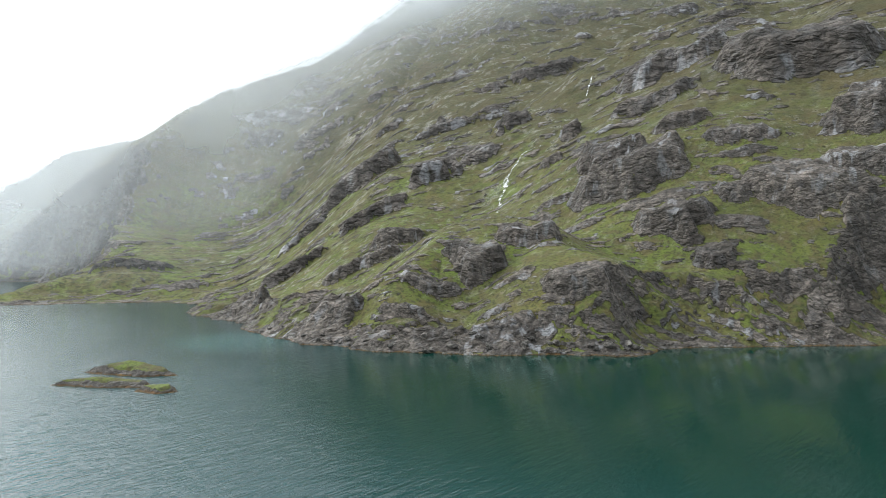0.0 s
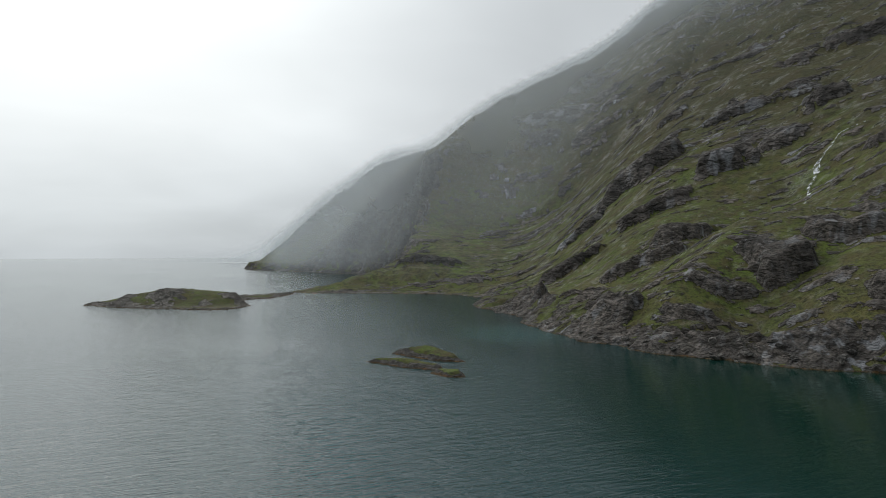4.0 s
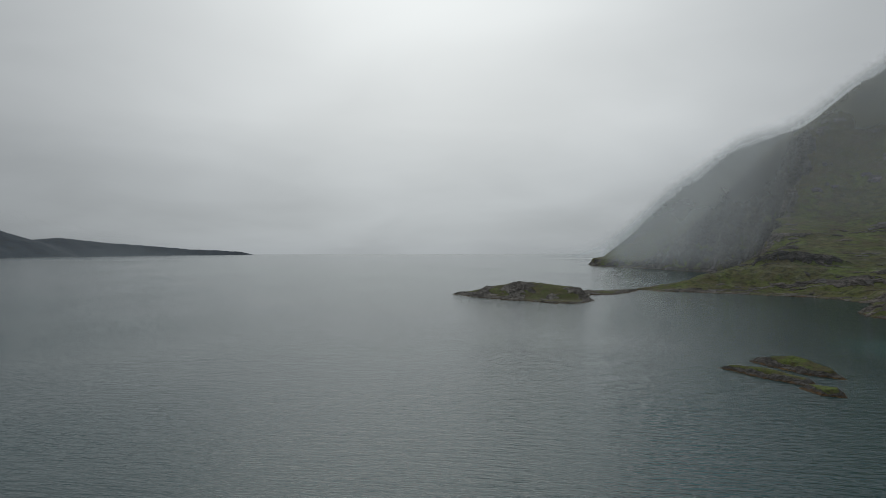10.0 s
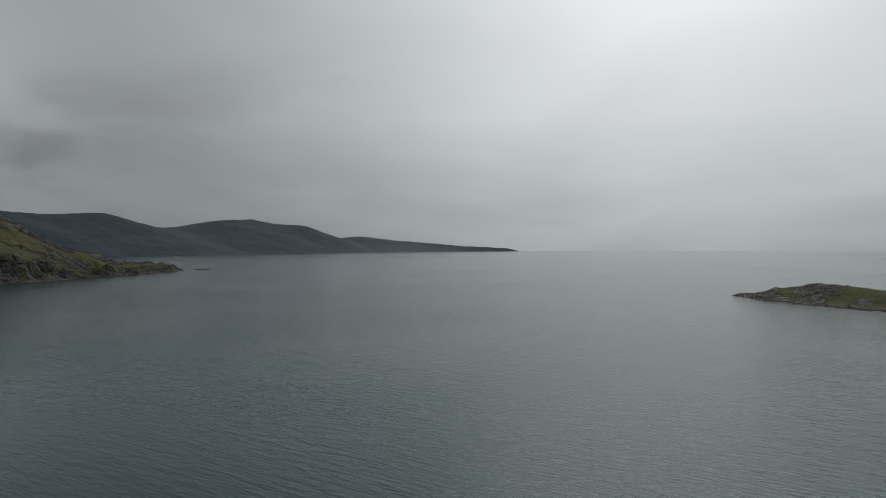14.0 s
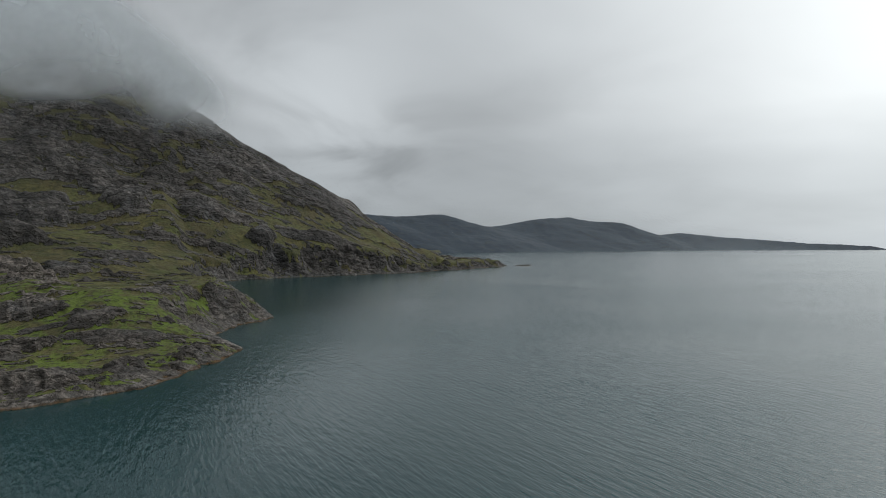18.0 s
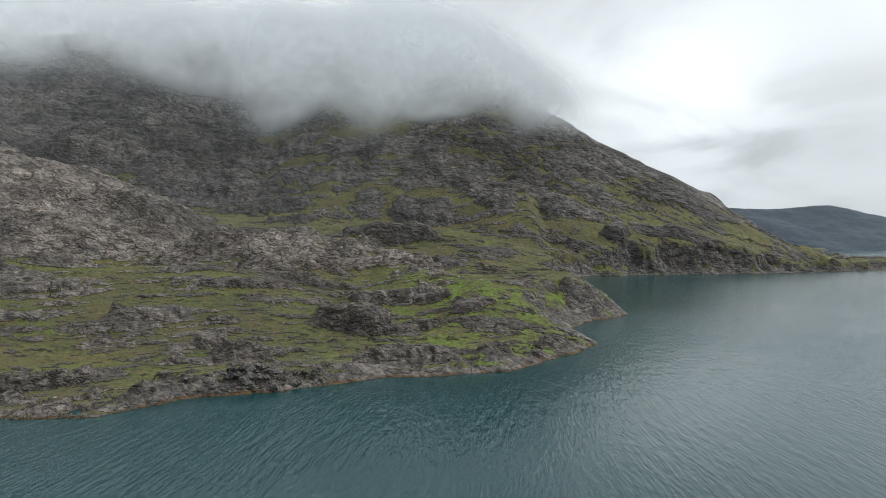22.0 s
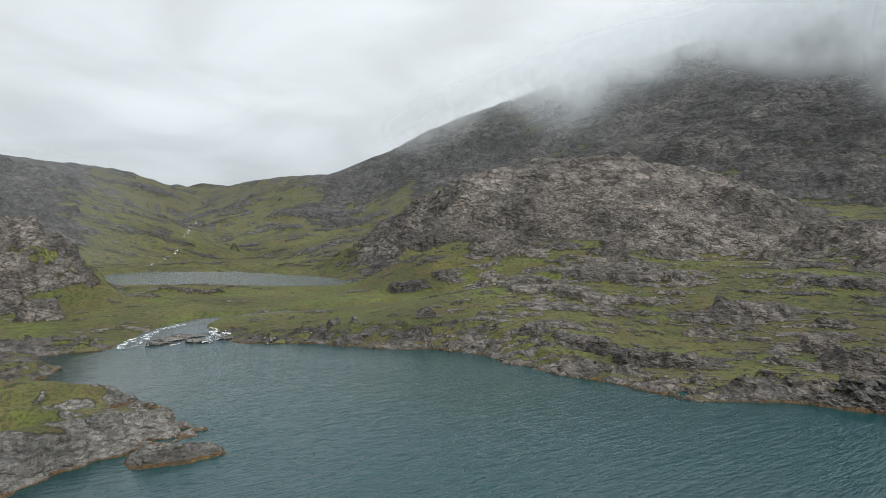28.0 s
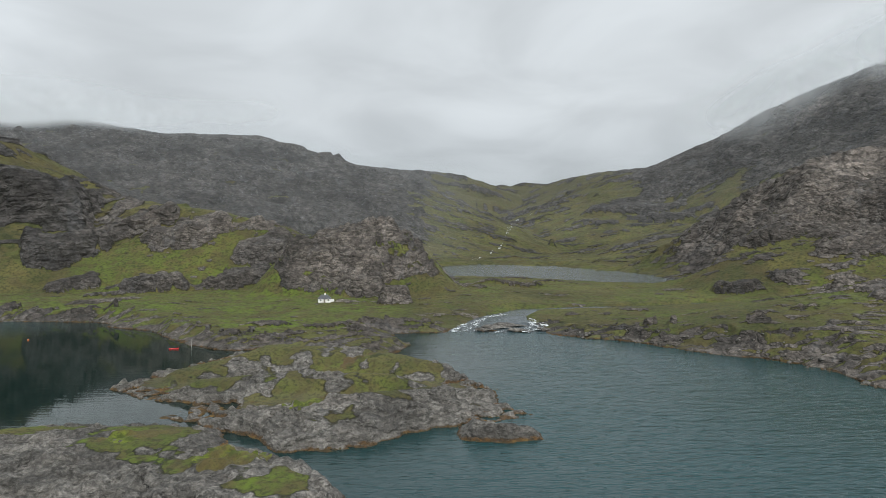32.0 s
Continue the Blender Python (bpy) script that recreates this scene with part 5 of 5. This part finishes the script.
# ---- boulders ----
def rock_mesh(seed, flat, sharp=0.35, div=2):
    rnd = random.Random(seed)
    bm = bmesh.new()
    bmesh.ops.create_icosphere(bm, subdivisions=div, radius=1.0)
    cuts = [Vector((rnd.uniform(-1, 1), rnd.uniform(-1, 1), rnd.uniform(-0.4, 1))).normalized() for _ in range(7)]
    for v in bm.verts:
        p = v.co.copy()
        for c in cuts:
            over = p.dot(c) - rnd.uniform(0.62, 0.66)
            if over > 0:
                p -= c * over * 0.85
        p += p * noise.noise(p * 1.7 + Vector((seed, 0, 0))) * sharp
        v.co = (p.x * 1.15, p.y * 0.85, p.z * flat)
    me = bpy.data.meshes.new("boulder")
    bm.to_mesh(me)
    bm.free()
    for key, value in (("rock", 1.0), ("lush", 0.0), ("wet", 0.1), ("pale", 0.75)):
        add_float(me, key, np.full(len(me.vertices), value))
    me.materials.append(SHORE)
    return me


BOULDERS = [rock_mesh(k, (0.75, 0.55, 0.65, 0.85, 0.5, 0.6)[k]) for k in range(6)]
rnd = random.Random(11)


def boulders(rows, label, group, sink=0.25):
    """Boulders at rows of (bearing, distance, size)."""
    at = [P(b, d) for b, d, _ in rows]
    zs = ground_z(np.array([x for x, _ in at]), np.array([y for _, y in at]))
    for (x, y), z, (_, _, size) in zip(at, zs, rows):
        ob = new("boulder", rnd.choice(BOULDERS))
        turn = pose(x, y, max(float(z), -0.6) + size * (0.5 - sink), rnd.uniform(-25, 25), rnd.uniform(-25, 25), rnd.uniform(0, 360))
        ob.matrix_world = turn @ Matrix.Diagonal((size, size * rnd.uniform(0.7, 1.1), size * rnd.uniform(0.7, 1.0), 1))
        tagged(ob, label, "boulder", group)


def strewn(n, lo, hi, shore, inland, sizes, gather=None):
    out = []
    for _ in range(n):
        b = rnd.uniform(lo, hi) if gather is None else rnd.gauss((lo + hi) / 2, gather)
        out.append((b, float(np.interp(b, [q[0] for q in shore], [q[1] for q in shore])) + rnd.uniform(-1, inland), rnd.uniform(*sizes) * rnd.choice((0.7, 1.0, 1.0, 1.35))))
    return out


boulders(strewn(110, 34, 45, ((28, 162), (37.7, 153), (44.6, 153), (52, 146)), 9, (0.5, 1.5), 2.6), "grey angular boulder in the scree at the water's edge", "scree boulders")
boulders(strewn(70, -150, -104, ((-150, 270), (-144, 261), (-138.9, 229), (-130.4, 223), (-122, 221), (-114.8, 231), (-108.2, 257), (-103.7, 304)), 7, (0.6, 1.9)), "rounded grey boulder on the western shore", "boulders on the western shore")
boulders(strewn(60, 62, 92, ((58.6, 154), (67.4, 173), (75.3, 197), (86.2, 215), (92.1, 220)), 10, (0.4, 1.2)), "weathered grey boulder on the river plain's shore", "boulders on the river shore")
boulders(strewn(45, 112, 139, ((111, 187), (122, 208), (128, 241), (130, 268), (134, 304), (139.6, 330)), 22, (0.4, 1.3)), "grey boulder in the grass below the hut", "boulders below the hut")
for b, d, size in ((97.3, 240, 6.0), (98.6, 236, 5.0), (99.6, 231, 3.5), (96.4, 231, 4.0), (94.0, 233, 3.0)):
    x, y = P(b, d)
    ob = new("boulder", BOULDERS[4])
    ob.matrix_world = pose(x, y, np.interp(d, [226, 244, 258], [0.2, 1.3, 2.2]), 4, 3, b - 90) @ Matrix.Diagonal((size * 1.3, size * 0.7, 1.3, 1))
    tagged(ob, "dark flat rock standing out of the rapids", "boulder", "rocks in the rapids")


# ---- small things about the landing ----
def dinghy(at, turn):
    root = new("rowing_boat")
    bm = bmesh.new()
    n = 14
    outer, inner = [], []
    for i in range(n + 1):
        f = i / n
        half = 0.72 * math.sin(math.pi * min(1.0, 0.16 + f * 0.84)) ** 0.7 if f < 1 else 0.02
        x = -1.9 + 3.8 * f
        sheer = 0.48 + 0.18 * (2 * f - 0.9) ** 2
        outer.append([bm.verts.new((x, half * k, z)) for k, z in ((-1, sheer), (-0.72, 0.12), (0, 0.0), (0.72, 0.12), (1, sheer))])
        inner.append([bm.verts.new((x, half * 0.93 * k, z)) for k, z in ((-1, sheer), (-0.70, 0.18), (0, 0.07), (0.70, 0.18), (1, sheer))])
    for ring in (outer, inner):
        for a, b in zip(ring, ring[1:]):
            for k in range(4):
                bm.faces.new((a[k], a[k + 1], b[k + 1], b[k]))
    for a, b, c, d in zip(outer, outer[1:], inner, inner[1:]):
        bm.faces.new((a[0], b[0], d[0], c[0])), bm.faces.new((a[4], c[4], d[4], b[4]))
    bm.faces.new([*outer[0], *inner[0][::-1]])
    bmesh.ops.recalc_face_normals(bm, faces=bm.faces[:])
    part("hull", bm, RED_HULL, root, "red hull")
    for x in (-0.9, 0.5):
        part("thwart", boxes((x, 0, 0.36, 0.26, 1.25, 0.05)), TIMBER, root)
    part("outboard_motor", boxes((-1.95, 0, 0.62, 0.28, 0.3, 0.45), (-2.0, 0, 0.2, 0.12, 0.12, 0.6), bevel=0.05), SLATE, root, "dark outboard motor")
    root.matrix_world = pose(*at, 0, 0, turn) @ Matrix.Scale(0.78, 4)
    return tagged(root, "small red boat moored beside the rocks", "boat")


bx, by = P(127.4, 215.5)
dinghy((bx, by, -0.1), 20)


def landing_post(at):
    root = new("landing_ladder")
    for y in (-0.35, 0.35):
        part("post", boxes((0, y, 0.8, 0.14, 0.14, 3.2)), CONCRETE, root)
    for k in range(6):
        part("rung", boxes((0, 0, -0.3 + 0.45 * k, 0.07, 0.6, 0.07)), CONCRETE, root)
    root.matrix_world = pose(*at, 0, 0, 36)
    return tagged(root, "pale landing ladder fixed to the rock above the water", "ladder")


px, py = P(126.0, 217)
landing_post((px, py, 0.2))


def buoy(at):
    root = new("mooring_buoy")
    bm = bmesh.new()
    bmesh.ops.create_uvsphere(bm, u_segments=20, v_segments=12, radius=0.3)
    part("float", bm, ORANGE, root, smooth_faces=True)
    bm = bmesh.new()
    bmesh.ops.create_cone(bm, cap_ends=True, segments=10, radius1=0.09, radius2=0.07, depth=0.3, matrix=Matrix.Translation((0, 0, 0.5)))
    part("eye", bm, SLATE, root)
    root.matrix_world = pose(*at)
    return tagged(root, "round orange mooring buoy afloat in the pool", "buoy")


ux, uy = P(137.8, 262)
buoy((ux, uy, 0.12))
